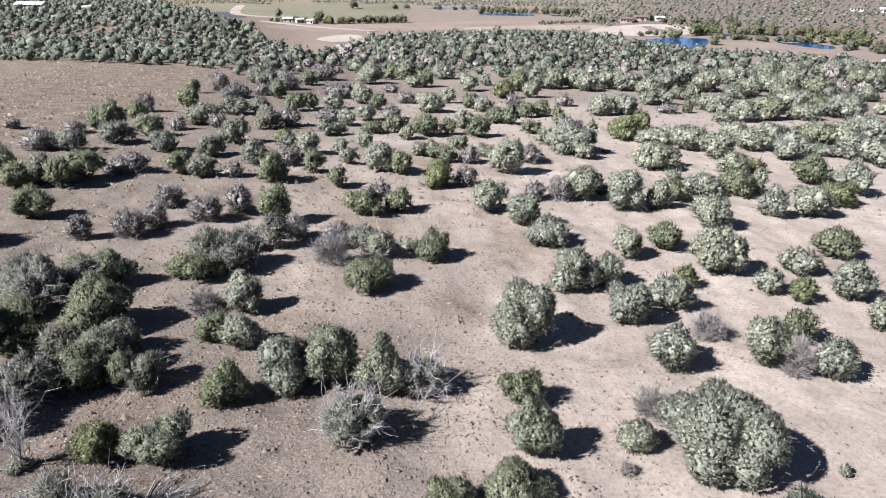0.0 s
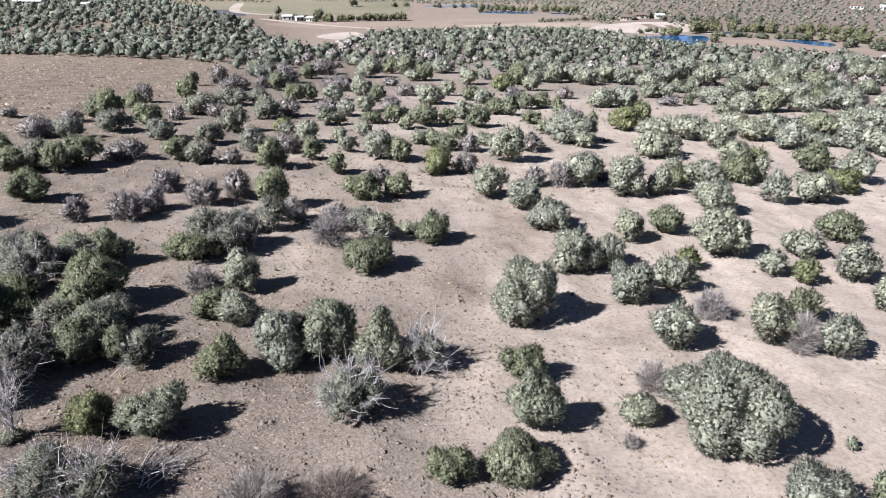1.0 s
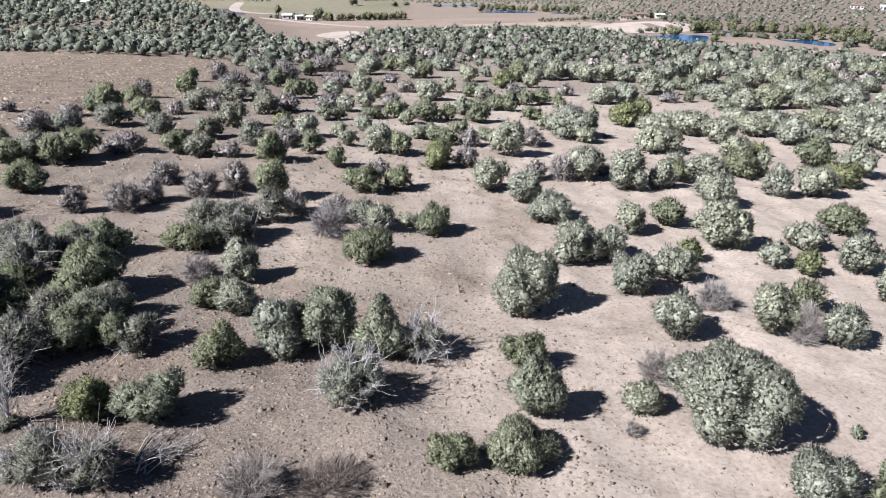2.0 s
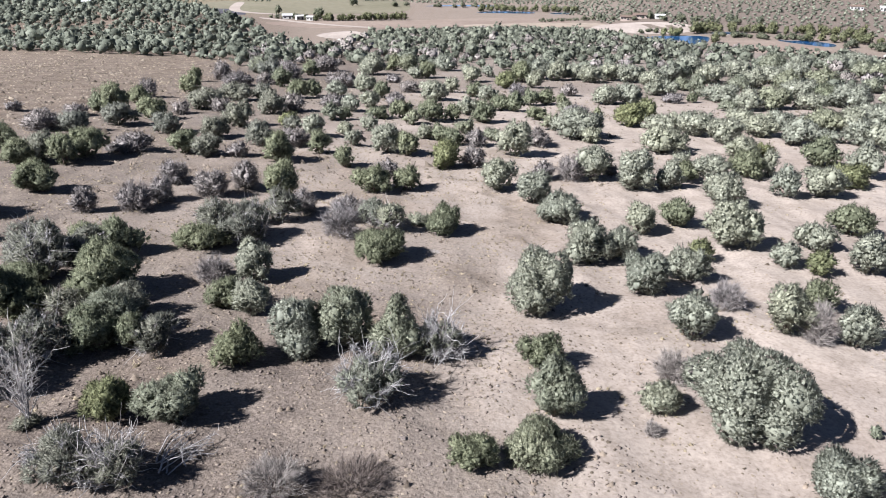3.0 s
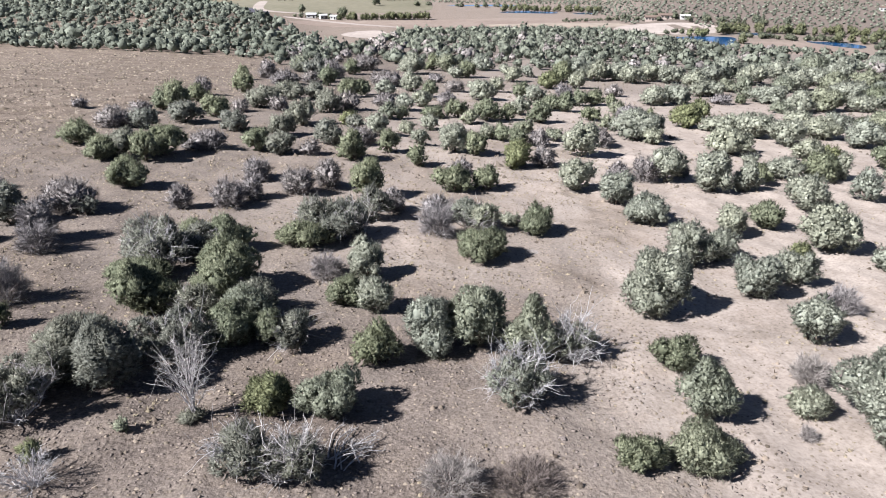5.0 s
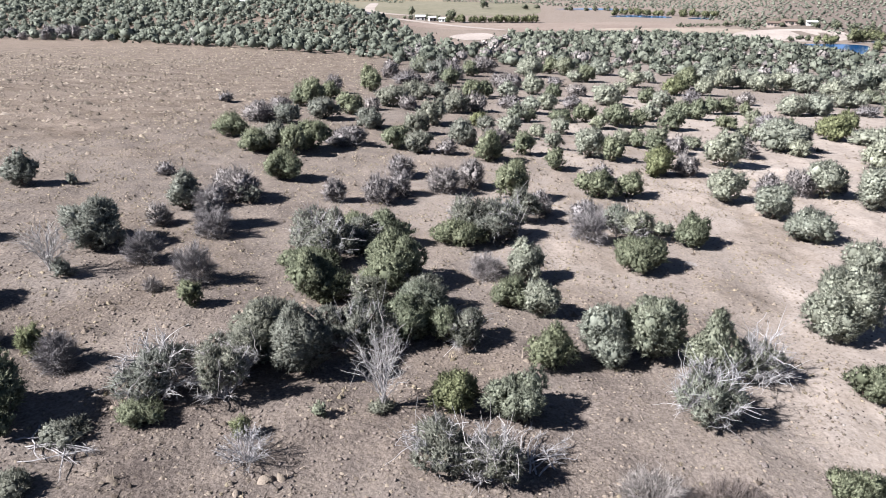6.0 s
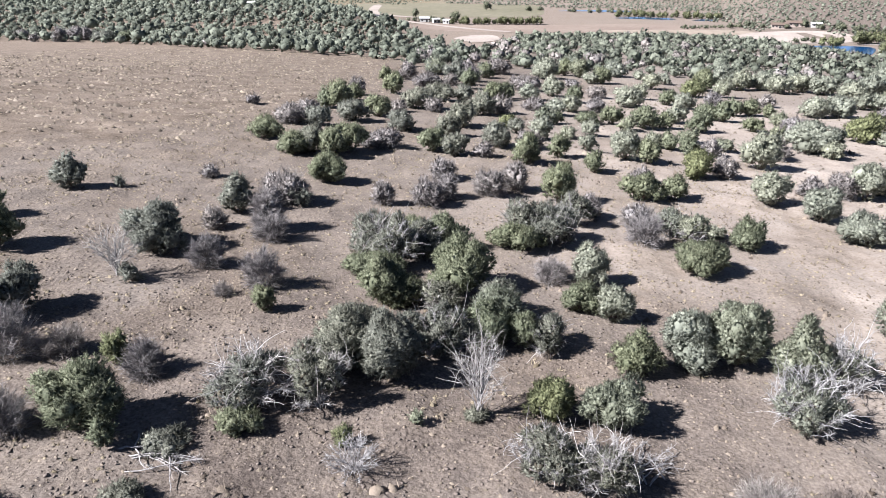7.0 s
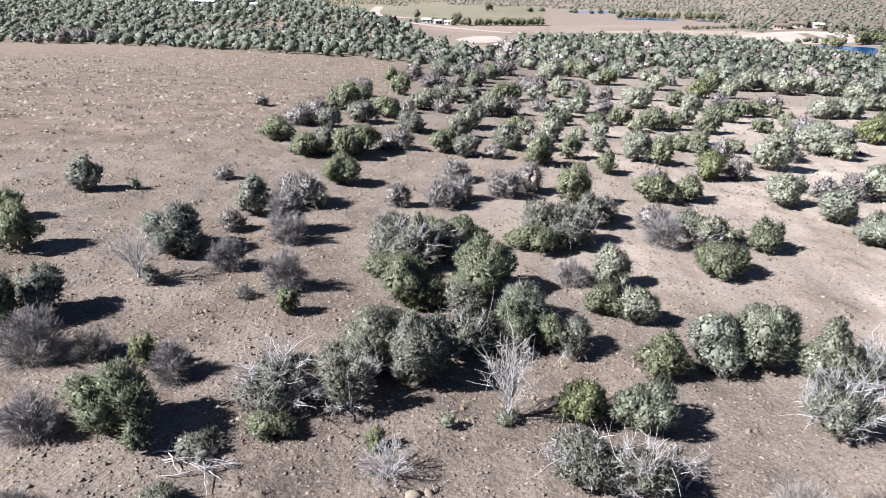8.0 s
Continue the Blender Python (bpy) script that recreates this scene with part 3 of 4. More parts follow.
row("O 3.55 48.35 1.56 2.19; J -28.92 48.51 1 2.51; O -30.88 49.4 1.47 2.08; O 26.14 49.69 1.09 2.52; O 14.53 50.38 1.7 3.21; O 29.42 50.55 1.71 2.36")
row("J -28.53 50.93 1.78 2.22; O 17.27 50.93 1.09 2.19; G -5.14 51.25 1.15 1.2; G 7.48 52.24 0.93 1.61; G 9.77 52.48 1.21 2.12; O 11.53 52.61 1.47 3.03")
row("J -36.26 52.81 1.6 1.89; J -8.53 52.96 1.02 1.69; J -14 53.07 1.21 2.52; J 19.5 53.95 1.23 1.57; Y 33.43 53.96 1.74 1.97; G -26.28 54.27 2.06 1.58")
row("O -20.07 54.27 1.33 1.82; O -14.2 54.65 1.05 1.85; G -17.74 54.67 0.96 1.19; Y -0.47 54.77 1.38 2.26; G 13.48 54.84 0.79 1.22; J -22.31 54.96 1.25 2")
row("O 22.42 55.32 1.59 1.82; G 1.97 55.8 1.16 1.86; J 25.8 56.2 1.67 2.25; O 28.11 56.94 0.83 2.33; O 36.87 57.44 1.5 3.01; J -11.45 57.68 1.09 2.09")
row("J -3.74 58.59 1.26 2.2; O -5.73 59.42 1.38 2.31; O -17.05 59.63 1.42 2.28; G -14.14 60.47 1.43 1.85; G -37.21 60.92 1.81 2.04; O 6.09 61.16 1.6 3.2")
row("O 21.83 61.36 0.89 0.89; O -34.71 61.47 1.65 1.72; O -8.94 61.53 0.87 1.45; J 35.23 61.69 2.23 2.46; O -22.13 62.43 1.39 2.01; O -26.7 62.94 1.43 1.96")
row("J 0.49 64.13 0.96 1.6; G 2.64 64.94 1.27 1.66; O -13.4 65.36 1.17 2.2; O 29.18 65.38 1.8 1.75; Y 31.64 65.39 1.22 1.41; O -32.72 65.9 1.77 2.05")
row("O 21.68 66.35 2.57 2.35; G 8.98 66.41 1.25 1.98; J -1.05 66.69 1.05 1.53; O -2.49 66.95 1 1.44; O -15.85 67.9 1.15 1.58; L 4.59 68.2 1.08 1.33")
row("O -10.64 68.36 0.96 1.25; O -21.71 69.31 1.53 2.96; O 15.17 69.65 1.33 1.6; O 47.45 69.68 1.15 2.25; G -38.93 69.96 1.38 1.18; G -45.51 70.45 0.93 1.06")
row("J -31.03 70.55 1.81 2.31; O -8.39 70.64 1.12 1.63; Y -17.07 71.05 1.14 1.29; O 47.65 71.6 1.99 2.62; L 1.74 71.65 1.33 1.35; O 30.42 72.14 2.31 2.8")
row("O 14.26 72.53 3.04 3.05; O 38.92 72.84 2.14 2.89; J -38.07 73.17 1.28 2.19; J -36.36 73.24 1.63 3.25; O 46.16 73.82 2.01 2.81; O 43.32 75.09 1.61 1.36")
row("G -30.01 75.55 1.15 1.55; L -4.12 76.49 1.06 1.66; L -13.34 76.51 1.28 1.77; O 28.63 76.68 2.26 2.68; L 11.82 76.88 0.94 1.88; J -11.99 77.14 0.94 1.45")
row("O 36.6 77.89 2.38 2.53; G -26.44 78.26 1.28 1.62; O -20.71 79.07 1.71 2.49; J -1.99 79.41 1.82 2.39; J -8.42 79.83 1.62 1.49; O 25.67 79.86 2.32 1.74")
row("O -28.72 80.14 2.24 2.41; O 28.18 80.18 1.96 2.13; J 4.36 80.3 1.63 2.48; J -5.62 80.7 1.49 2.24; J 0.55 81.06 1.27 2.01; J -37.39 81.69 1.41 1.98")
row("G -18.94 81.85 1.76 2.42; O 49.55 81.87 1.94 2.98; Y 22.47 81.96 2.34 2.64; O 36.63 82.99 2.09 2.29; L 47.76 83.72 2.83 2.48; O -11.97 84.14 1.33 2.26")
row("J 11.38 84.37 1.42 1.66; O 55.58 84.93 2.33 3.11; O 42.89 85.92 1.6 2.05; G 16.62 86.11 2.02 1.89; O 2.59 86.64 1.44 2.29; G -38.78 87.72 1.35 2.63")
row("G -14.98 87.75 1.79 1.82; O -10.33 89.37 1.48 1.91; O -28.03 89.74 2.34 2.17; Y 26.68 89.84 1.81 2.43; J 20.24 90.13 0.69 1.01; J 48.16 90.44 0.95 0.91")
row("O -24.52 90.76 1.54 2.16; J 8.98 91.39 1.52 2.43; L 16.28 91.51 1.2 1.56; G -6.93 91.79 1.44 1.97; J 7.51 92.19 1.7 2.09; O 58.62 92.69 2.22 2.09")
row("J -35 93.17 1.67 2.87; J -21.03 96.22 1.79 2.4; J 12.48 99.06 1.56 2.32; J 16.94 99.25 0.93 1.77; L 41.81 99.38 1.79 1.34; J -19.54 99.65 1.39 2.21")
row("J 14.8 100.51 1.68 2.17; O -16.42 100.55 1.67 2.17; O 45.39 100.97 2.34 3.04; O -1.87 101.08 2.3 2.9; J -9.75 101.17 1.58 2.36; O 56.02 103.24 2.48 2.43")
row("L 50.18 103.29 2.94 3.26; O 6.38 103.52 1.62 2.41; O 24.64 104.37 2.45 2.72; O 63.46 105.78 3.15 3.73; O 28.45 106.1 2.51 2.78; J 4.41 107.53 1.68 2.13")
row("G 36.46 108.12 1.89 1.42; O -13.03 108.44 1.99 2.86; J 39.68 108.96 1.07 1.44; G -33.54 108.97 2.82 2.12; G 11.53 109.06 1.51 2.4; J 61.81 109.31 2.87 3.22")
row("O 72.22 110.36 1.59 2.08; J -26.63 110.86 1.56 3.08; G -5.91 111.49 1.84 2; O 45.85 112.13 3.09 2.61; J -41.48 112.97 1.18 2.35; O 0.94 113.95 1.36 2.33")
row("G -30.39 114.25 1.61 1.98; G 20.67 114.36 1.6 2.15; O 60.09 115 3.19 3.51; G -17.93 115.87 2.97 2.92; O -30.01 117.46 2.2 3.8; G -38.72 118.85 1.89 3.27")
row("O 36.54 119.44 1.95 2.27; L 44.26 119.98 1.88 3.46; O 39.46 120.08 1.97 2.3; Y 11.27 124.95 2.52 2.82; G -29.14 127.13 2.95 3.55; O 16.48 127.26 1.76 3.26")
row("G -9.78 128.91 1.54 1.76; L 81.11 129.06 2.51 2.52; L 45.12 129.14 2.25 2.24; L 65.03 130.04 2.66 3.6; L 56.27 130.71 2.22 2.61; O 40.6 133.83 2.93 3.15")
row("O 60.61 134.09 2.42 3.69; O 5.44 135.86 1.99 2.96; J -26.83 136.56 1.9 2.82; L -37.15 137.05 2.41 2.76; O -37.43 137.18 2.07 2.86; J 15.41 137.99 2.53 3.89")
row("O -6.05 139.19 1.66 2.38; O 29.69 140.35 2.62 3.54; J -3.64 140.43 2.18 3.28; O 54.64 141.39 2.77 4.27; L 78.26 141.43 3.24 3.14; O 46.08 142.24 2.73 3.44")
row("O 38.41 142.35 3.22 3.55; O 23.1 142.91 2.38 3.86; O 68.23 143.22 3.18 3.35; O -15.4 143.27 2.88 4; O 34.61 144.31 2.44 3.71; O 20.1 144.33 2.39 4.14")
row("G 84.96 144.89 2.61 2.24; O 27.73 145.34 2.83 3.63; O 9.1 146.3 1.48 2.3; G -25.35 146.46 3.36 3.31; O 77 149.49 3.07 5.04; O 64.14 150 2.97 4.33")
row("L -8.02 150.57 2.33 4.05; L 96.05 150.68 2.77 4.22; J -11.14 152.95 1.96 3.4; O 4.82 154.65 1.42 1.92; O 55 155.22 3.74 4.53; L 96.18 157.66 2.86 3.42")
row("O 0.13 157.88 2.73 2.85; G -45.46 163.98 2.29 2; L 79.1 165.98 3.68 4.53; O 98.71 174.05 3.1 4.06; O 113.39 189.73 4.61 3.46")
# pale bushes on the sandy rim of the field
row("G -161.62 177.03 1.37 2.46; G -176.26 189.55 2.32 2.66; G -155.28 179.53 2.32 4.18; G -157.04 188.56 3.4 3.95; G -153.31 189.03 2.19 3.93; O -145.87 186.43 3.28 2.78; J -140.01 188.02 2.49 2.76; G -108.16 178.5 2.22 1.84")


# ---- distant woods ----
def far_trees(name, xs, ys, rads, highs, mat, label, leaves, leaf, seed, core=0.68):
    """Many distant crowns as one thing: a domed core under sprays and loose blades."""
    r = np.random.RandomState(seed)
    n = len(xs)
    zs = land(xs, ys)
    pieces = []
    squash = np.stack([rads, rads, highs * 0.56], -1)[:, None]
    foot = np.stack([xs, ys, zs + highs * 0.42], -1)[:, None]
    # each crown is six uneven lobes
    k = 6
    mid = r.normal(size=(n, k, 3)) * np.array([0.34, 0.34, 0.24])
    mid[:, 0] *= 0.3
    own = r.uniform(0.42, 0.72, (n, k, 1))
    # a domed core of dense foliage under the sprays
    v0 = len(BALL_V)
    dome = foot + BALL_V[None] * squash * core * r.uniform(0.85, 1.1, (n, v0, 1))
    pieces.append((dome.reshape(-1, 3), (BALL_F[None] + (np.arange(n) * v0)[:, None, None]).reshape(-1, 3)))
    way = unit(r.normal(size=(n, leaves, 3)) + np.array([0, 0, 0.35]))
    lobe = r.randint(k, size=(n, leaves))
    pick = np.arange(n)[:, None]
    p = foot + (mid[pick, lobe] + way * own[pick, lobe] * r.uniform(0.7, 1.0, (n, leaves, 1))) * squash
    p[..., 2] = np.maximum(p[..., 2], zs[:, None] + 0.15)
    d = unit(way + r.normal(size=p.shape) * 0.25 + np.array([0, 0, 0.6]))
    half = (leaf * rads[:, None] * r.uniform(0.7, 1.3, (n, leaves))).ravel()
    few = max(1, leaves // 4)
    some = (np.arange(leaves) < few)[None].repeat(n, 0).ravel()
    pieces.append(sprays(r, p.reshape(-1, 3)[some], d.reshape(-1, 3)[some], half[some] * 1.1, 1.2, 0.4))
    d = unit(d + r.normal(size=d.shape) * 0.4)
    q, go = p.reshape(-1, 3), d.reshape(-1, 3)
    pieces.append(blades(r, q[~some], go[~some], half[~some] * 1.3, half[~some] * 0.8))
    mass = unit(way + unit((p - foot) / squash) * 0.8).reshape(-1, 3)
    v, f = gather(pieces)
    normals = np.concatenate([np.tile(BALL_V, (n, 1)), unit(np.repeat(mass[some], 6, 0) + r.normal(size=(some.sum() * 6, 3)) * 0.15), np.repeat(unit(mass[~some] + r.normal(size=mass[~some].shape) * 0.5), 3, 0)])
    ob = new(name, mesh_from(name, v, f, mat, soft=True, normals=normals))
    return tagged(ob, label, "woods", kind="stuff")


def scatter(seed, count, x0, x1, y0, y1, room, allowed):
    """Random spots in a box, kept apart by about room metres, where allowed() says so."""
    r = np.random.RandomState(seed)
    x, y = r.uniform(x0, x1, count), r.uniform(y0, y1, count)
    ok = allowed(x, y, r)
    x, y = x[ok], y[ok]
    cell, keep = {}, []
    for i in range(len(x)):
        k = (int(x[i] // room), int(y[i] // room))
        near_i = [j for a in (-1, 0, 1) for b in (-1, 0, 1) for j in cell.get((k[0] + a, k[1] + b), ())]
        if all((x[i] - x[j]) ** 2 + (y[i] - y[j]) ** 2 > room * room for j in near_i):
            cell.setdefault(k, []).append(i)
            keep.append(i)
    return x[keep], y[keep]


stood = np.array(STOOD)


def clear_of_shrubs(x, y, gap):
    out = np.ones(len(x), bool)
    for sx, sy, sr in stood:
        out &= (x - sx) ** 2 + (y - sy) ** 2 > (sr + gap) ** 2
    return out


def in_mesa(x, y, r):
    far, at = np.hypot(x, y), np.degrees(np.arctan2(x, y))
    ok = (far > np.interp(at, (-20, -6, 2, 10, 50), (150, 160, 172, 150, 150))) & (at > -19) & (at < 50) & (far < np.interp(at, RIM_AT, RIM_FAR) * 1.08) & (field_edge(x, y) < -2)
    ok &= soft_noise(x, y, 26.0, 21) < 0.9 - 0.5 * smooth(20, 30, at)
    ok &= ~((at > 24) & (far > 225) & (soft_noise(x, y, 30.0, 5) > -0.2))
    return ok & clear_of_shrubs(x, y, 1.6)


fr = np.random.RandomState(77)
wx, wy = scatter(31, 26000, -60, 240, 95, 480, 4.5, in_mesa)
wr = np.clip(1.85 * np.exp(fr.normal(size=len(wx)) * 0.28), 0.95, 3.1)
grey = fr.uniform(size=len(wx)) < 0.15 + 0.28 * (np.degrees(np.arctan2(wx, wy)) < -6)
close = np.hypot(wx, wy) < 190
for mask, leaves, leaf, seed in ((close, 170, 0.14, 5), (~close, 64, 0.2, 15)):
    a, b = mask & ~grey, mask & grey
    far_trees("juniper_woodland", wx[a], wy[a], wr[a], wr[a] * fr.uniform(1.2, 1.7, a.sum()), WOODS, "grey-green juniper woodland covering the slope", leaves, leaf, seed)
    far_trees("bare_shrub_thicket", wx[b], wy[b], wr[b] * 0.9, wr[b] * fr.uniform(1.0, 1.4, b.sum()), GREY_WOODS, "grey leafless shrubs among the junipers", leaves, leaf, seed + 1)


def on_hill(x, y, r):
    far, at = np.hypot(x, y), np.degrees(np.arctan2(x, y))
    crest = np.interp(at, (-50, -44, -38, -34, -26, -17, -12), (252, 250, 224, 204, 177, 166, 168))
    return (at < -11.5) & (at > -48) & (far > crest) & (far < np.interp(at, RIM_AT, RIM_FAR) * 1.05) & (soft_noise(x, y, 40.0, 8) < 1.1)


hx, hy = scatter(32, 40000, -420, -25, 150, 540, 3.0, on_hill)
hr = np.clip(1.5 * np.exp(fr.normal(size=len(hx)) * 0.30), 0.9, 3.2)
far_trees("wooded_hill", hx, hy, hr, hr * fr.uniform(1.25, 1.7, len(hx)), WOODS, "dense dark juniper woods on a far hill", 32, 0.23, 7)


def in_valley_scrub(x, y, r):
    far, at = np.hypot(x, y), np.degrees(np.arctan2(x, y))
    edge = np.interp(at, (-30, -12, 8, 13, 48), (960, 1000, 860, 640, 590))
    return (far > edge + 40 * soft_noise(x, y, 90.0, 2)) & (far < 1180) & (soft_noise(x, y, 60.0, 12) < 0.9)


vx, vy = scatter(33, 45000, -500, 900, 420, 1200, 5.0, in_valley_scrub)
vr = fr.uniform(1.3, 2.7, len(vx))
far_trees("hillside_scrub", vx, vy, vr, vr * 1.2, WOODS, "dotted scrub on the far hillside", 4, 0.36, 8, 0.62)


# ---- dry grass, stones and litter on the slope ----
def on_slope(x, y, r):
    bare = smooth(2, 14, x + 0.10 * (y - 20) + 3.0 * soft_noise(x, y, 14.0, 15))
    ok = r.uniform(size=len(x)) > 0.86 * bare
    return ok & (soft_noise(x, y, 3.0, 41) > -0.7)


def tussocks(name, xs, ys, wide, tall, label, seed, mat, blades_each=2, even=0.4):
    """Low clumps: an uneven mound with a few short blades on it."""
    r = np.random.RandomState(seed)
    n = len(xs)
    s = np.exp(r.normal(size=(n, 1, 1)) * even)
    turn = r.uniform(0, 2 * math.pi, (n, 1)) + np.arange(5) * 2 * math.pi / 5
    rim = np.stack([np.cos(turn), np.sin(turn), np.zeros((n, 5))], -1) * r.uniform(0.6, 1.3, (n, 5, 1)) * wide
    top = np.stack([r.normal(size=n) * wide * 0.3, r.normal(size=n) * wide * 0.3, tall * r.uniform(0.6, 1.3, n)], -1)[:, None]
    foot = np.stack([xs, ys, on_ground(xs, ys)], -1)[:, None]
    v = foot + np.concatenate([rim - np.array([0, 0, 0.02]), top], 1) * s
    fan = np.array([(i, (i + 1) % 5, 5) for i in range(5)])
    pieces = [(v.reshape(-1, 3), (fan[None] + (np.arange(n) * 6)[:, None, None]).reshape(-1, 3))]
    if blades_each:
        base = (foot + r.normal(size=(n, blades_each, 3)) * np.array([0.55, 0.55, 0.0]) * wide * s).reshape(-1, 3)
        way = unit(r.normal(size=base.shape) * np.array([0.8, 0.8, 0.2]) + np.array([0, 0, 0.8]))
        ln = np.repeat(s[:, 0, 0], blades_each) * tall * r.uniform(1.2, 2.4, len(base))
        pieces.append(blades(r, base, way, ln, ln * 0.16))
    return tagged(new(name, mesh_from(name, *gather(pieces), mat, soft=True)), label, "grass", kind="stuff")


GOLD = leaf_material("golden_grass", (0.135, 0.111, 0.082), (0.171, 0.143, 0.108), (0.207, 0.176, 0.136), 0.1)
FIELD_GRASS = leaf_material("pale_field_grass", (0.107, 0.086, 0.07), (0.145, 0.12, 0.099), (0.19, 0.162, 0.136), 0.1)
DRY_WEED = leaf_material("dry_brown_weeds", (0.078, 0.062, 0.053), (0.114, 0.093, 0.08), (0.156, 0.129, 0.111), 0.05)

tx, ty = scatter(51, 60000, -44, 34, 6, 52, 0.17, on_slope)
tussocks("dry_grass_tufts", tx, ty, 0.06, 0.035, "short straw-coloured grass tufts on dry soil", 61, STRAW, 2, 0.25)
tx, ty = scatter(57, 26000, -44, 30, 6, 60, 0.3, lambda x, y, r: soft_noise(x, y, 5.0, 49) > 0.1 + 0.05 * np.maximum(x, 0))
tussocks("brown_weed_tufts", tx, ty, 0.075, 0.075, "low brown dry weeds on the soil", 65, DRY_WEED, 2)
tx, ty = scatter(52, 16000, -80, 70, 50, 150, 0.7, lambda x, y, r: (r.uniform(size=len(x)) > 0.55 * (x > 8)))
tussocks("far_grass_tufts", tx, ty, 0.16, 0.12, "straw-coloured grass on the slope", 62, STRAW, 1)
tx, ty = scatter(53, 42000, -130, -20, 18, 165, 0.42, lambda x, y, r: (field_edge(x, y) > -3) & (soft_noise(x, y, 4.0, 50) + 0.6 * soft_noise(x, y, 1.6, 51) > 0.0))
tussocks("field_grass", tx, ty, 0.16, 0.085, "pale dry grass of the open field", 63, FIELD_GRASS, 1)
tx, ty = scatter(58, 9000, -120, -22, 18, 150, 0.8, lambda x, y, r: (field_edge(x, y) > -2) & (soft_noise(x, y, 9.0, 52) > 0.1))
tussocks("field_weeds", tx, ty, 0.17, 0.15, "brown dry weeds in the open field", 66, DRY_WEED, 2)


def in_bunch_grass(x, y, r):
    """Bunch grass stands in patches, thickest between the thicket and the field."""
    thick = soft_noise(x, y, 9.0, 44) + 0.5 * soft_noise(x, y, 3.0, 45)
    return thick > 0.0 + 0.55 * smooth(24, 14, y - 0.2 * x) + 0.55 * smooth(2, 18, x)


gx2, gy2 = scatter(54, 26000, -46, 26, 8, 66, 0.33, in_bunch_grass)
tussocks("golden_grass_tufts", gx2, gy2, 0.075, 0.06, "golden dry bunch grass in patches", 64, GOLD, 9, 0.25)

STONE = wood_material("weathered_stone", (0.078, 0.065, 0.06), (0.162, 0.138, 0.129))
PALE_STONE = wood_material("pale_stone", (0.137, 0.121, 0.111), (0.21, 0.191, 0.178))


def pebbles(name, xs, ys, size, label, seed, mat=STONE):
    r = np.random.RandomState(seed)
    n = len(xs)
    foot = np.stack([xs, ys, on_ground(xs, ys)], -1)[:, None]
    s = size * np.exp(np.clip(r.normal(size=(n, 1, 1)), -2, 1.7) * 0.45)
    shape = np.stack([r.uniform(0.7, 1.3, n), r.uniform(0.7, 1.3, n), r.uniform(0.3, 0.6, n)], -1)[:, None]
    v = foot + LUMP_V[None] * s * shape * r.uniform(0.6, 1.3, (n, 6, 1))
    f = (LUMP_F[None] + (np.arange(n) * 6)[:, None, None]).reshape(-1, 3)
    return tagged(new(name, mesh_from(name, v.reshape(-1, 3), f, mat)), label, "stones", kind="stuff")


px2, py2 = scatter(55, 9000, -34, 14, 8, 40, 0.3, lambda x, y, r: soft_noise(x, y, 4.5, 47) > -0.2 + 0.08 * x)
pebbles("loose_stones", px2, py2, 0.028, "small loose stones on the soil", 71)
CLOD = wood_material("crumbled_soil", (0.078, 0.063, 0.056), (0.138, 0.115, 0.103))
px2, py2 = scatter(56, 60000, -34, 8, 6, 36, 0.16, lambda x, y, r: (soft_noise(x, y, 6.0, 48) > -0.5) & (r.uniform(size=len(x)) < smooth(36, 14, y) * smooth(8, -2, x)))
pebbles("soil_clods", px2, py2, 0.042, "crumbled soil clods and tufts", 72, CLOD)


def rock(x, y, size, flat=0.5, mat=STONE, label="weathered brown rock lying on the soil", seed=1):
    r = np.random.RandomState(seed)
    bm = bmesh.new()
    bmesh.ops.create_icosphere(bm, subdivisions=3, radius=1.0)
    for v in bm.verts:
        k = 1 + 0.45 * noise.noise(v.co * 1.5 + Vector((seed, 0, 0))) + 0.22 * noise.noise(v.co * 4.0 + Vector((0, seed, 0)))
        v.co = Vector((v.co.x * k * size * 0.5, v.co.y * k * size * 0.36, v.co.z * k * size * flat * 0.42))
    me = bpy.data.meshes.new("rock")
    bm.to_mesh(me)
    bm.free()
    me.materials.append(mat)
    ob = new("rock", me)
    ob.location = (x, y, float(on_ground(x, y)) + size * flat * 0.06)
    ob.rotation_euler = (0, 0, seed * 1.3)
    return tagged(ob, label, "rock", "rocks on the slope")


rock(-1.1, 34.15, 0.7, 0.14, PALE_STONE, "flat chalky white rock on dry soil", 2)
rock(1.34, 20.45, 0.17, 0.5, PALE_STONE, "pale rock on dry soil", 3)
rock(1.05, 20.5, 0.13, 0.4, PALE_STONE, "pale rock on dry soil", 4)
rock(1.62, 20.75, 0.15, 0.6, seed=5)
rock(1.45, 20.05, 0.14, 0.5, PALE_STONE, "pale rock on dry soil", 6)
rock(-1.95, 16.95, 0.26, 0.4, seed=7)
rock(-1.05, 15.9, 0.17, 0.5, seed=8)
rock(0.0, 18.5, 0.2, 0.4, seed=9)
rock(-0.4, 19.1, 0.12, 0.5, seed=10)
rock(-1.7, 18.2, 0.14, 0.4, seed=11)
rock(6.1, 15.2, 0.22, 0.45, seed=12)
rock(2.2, 14.9, 0.2, 0.5, seed=13)


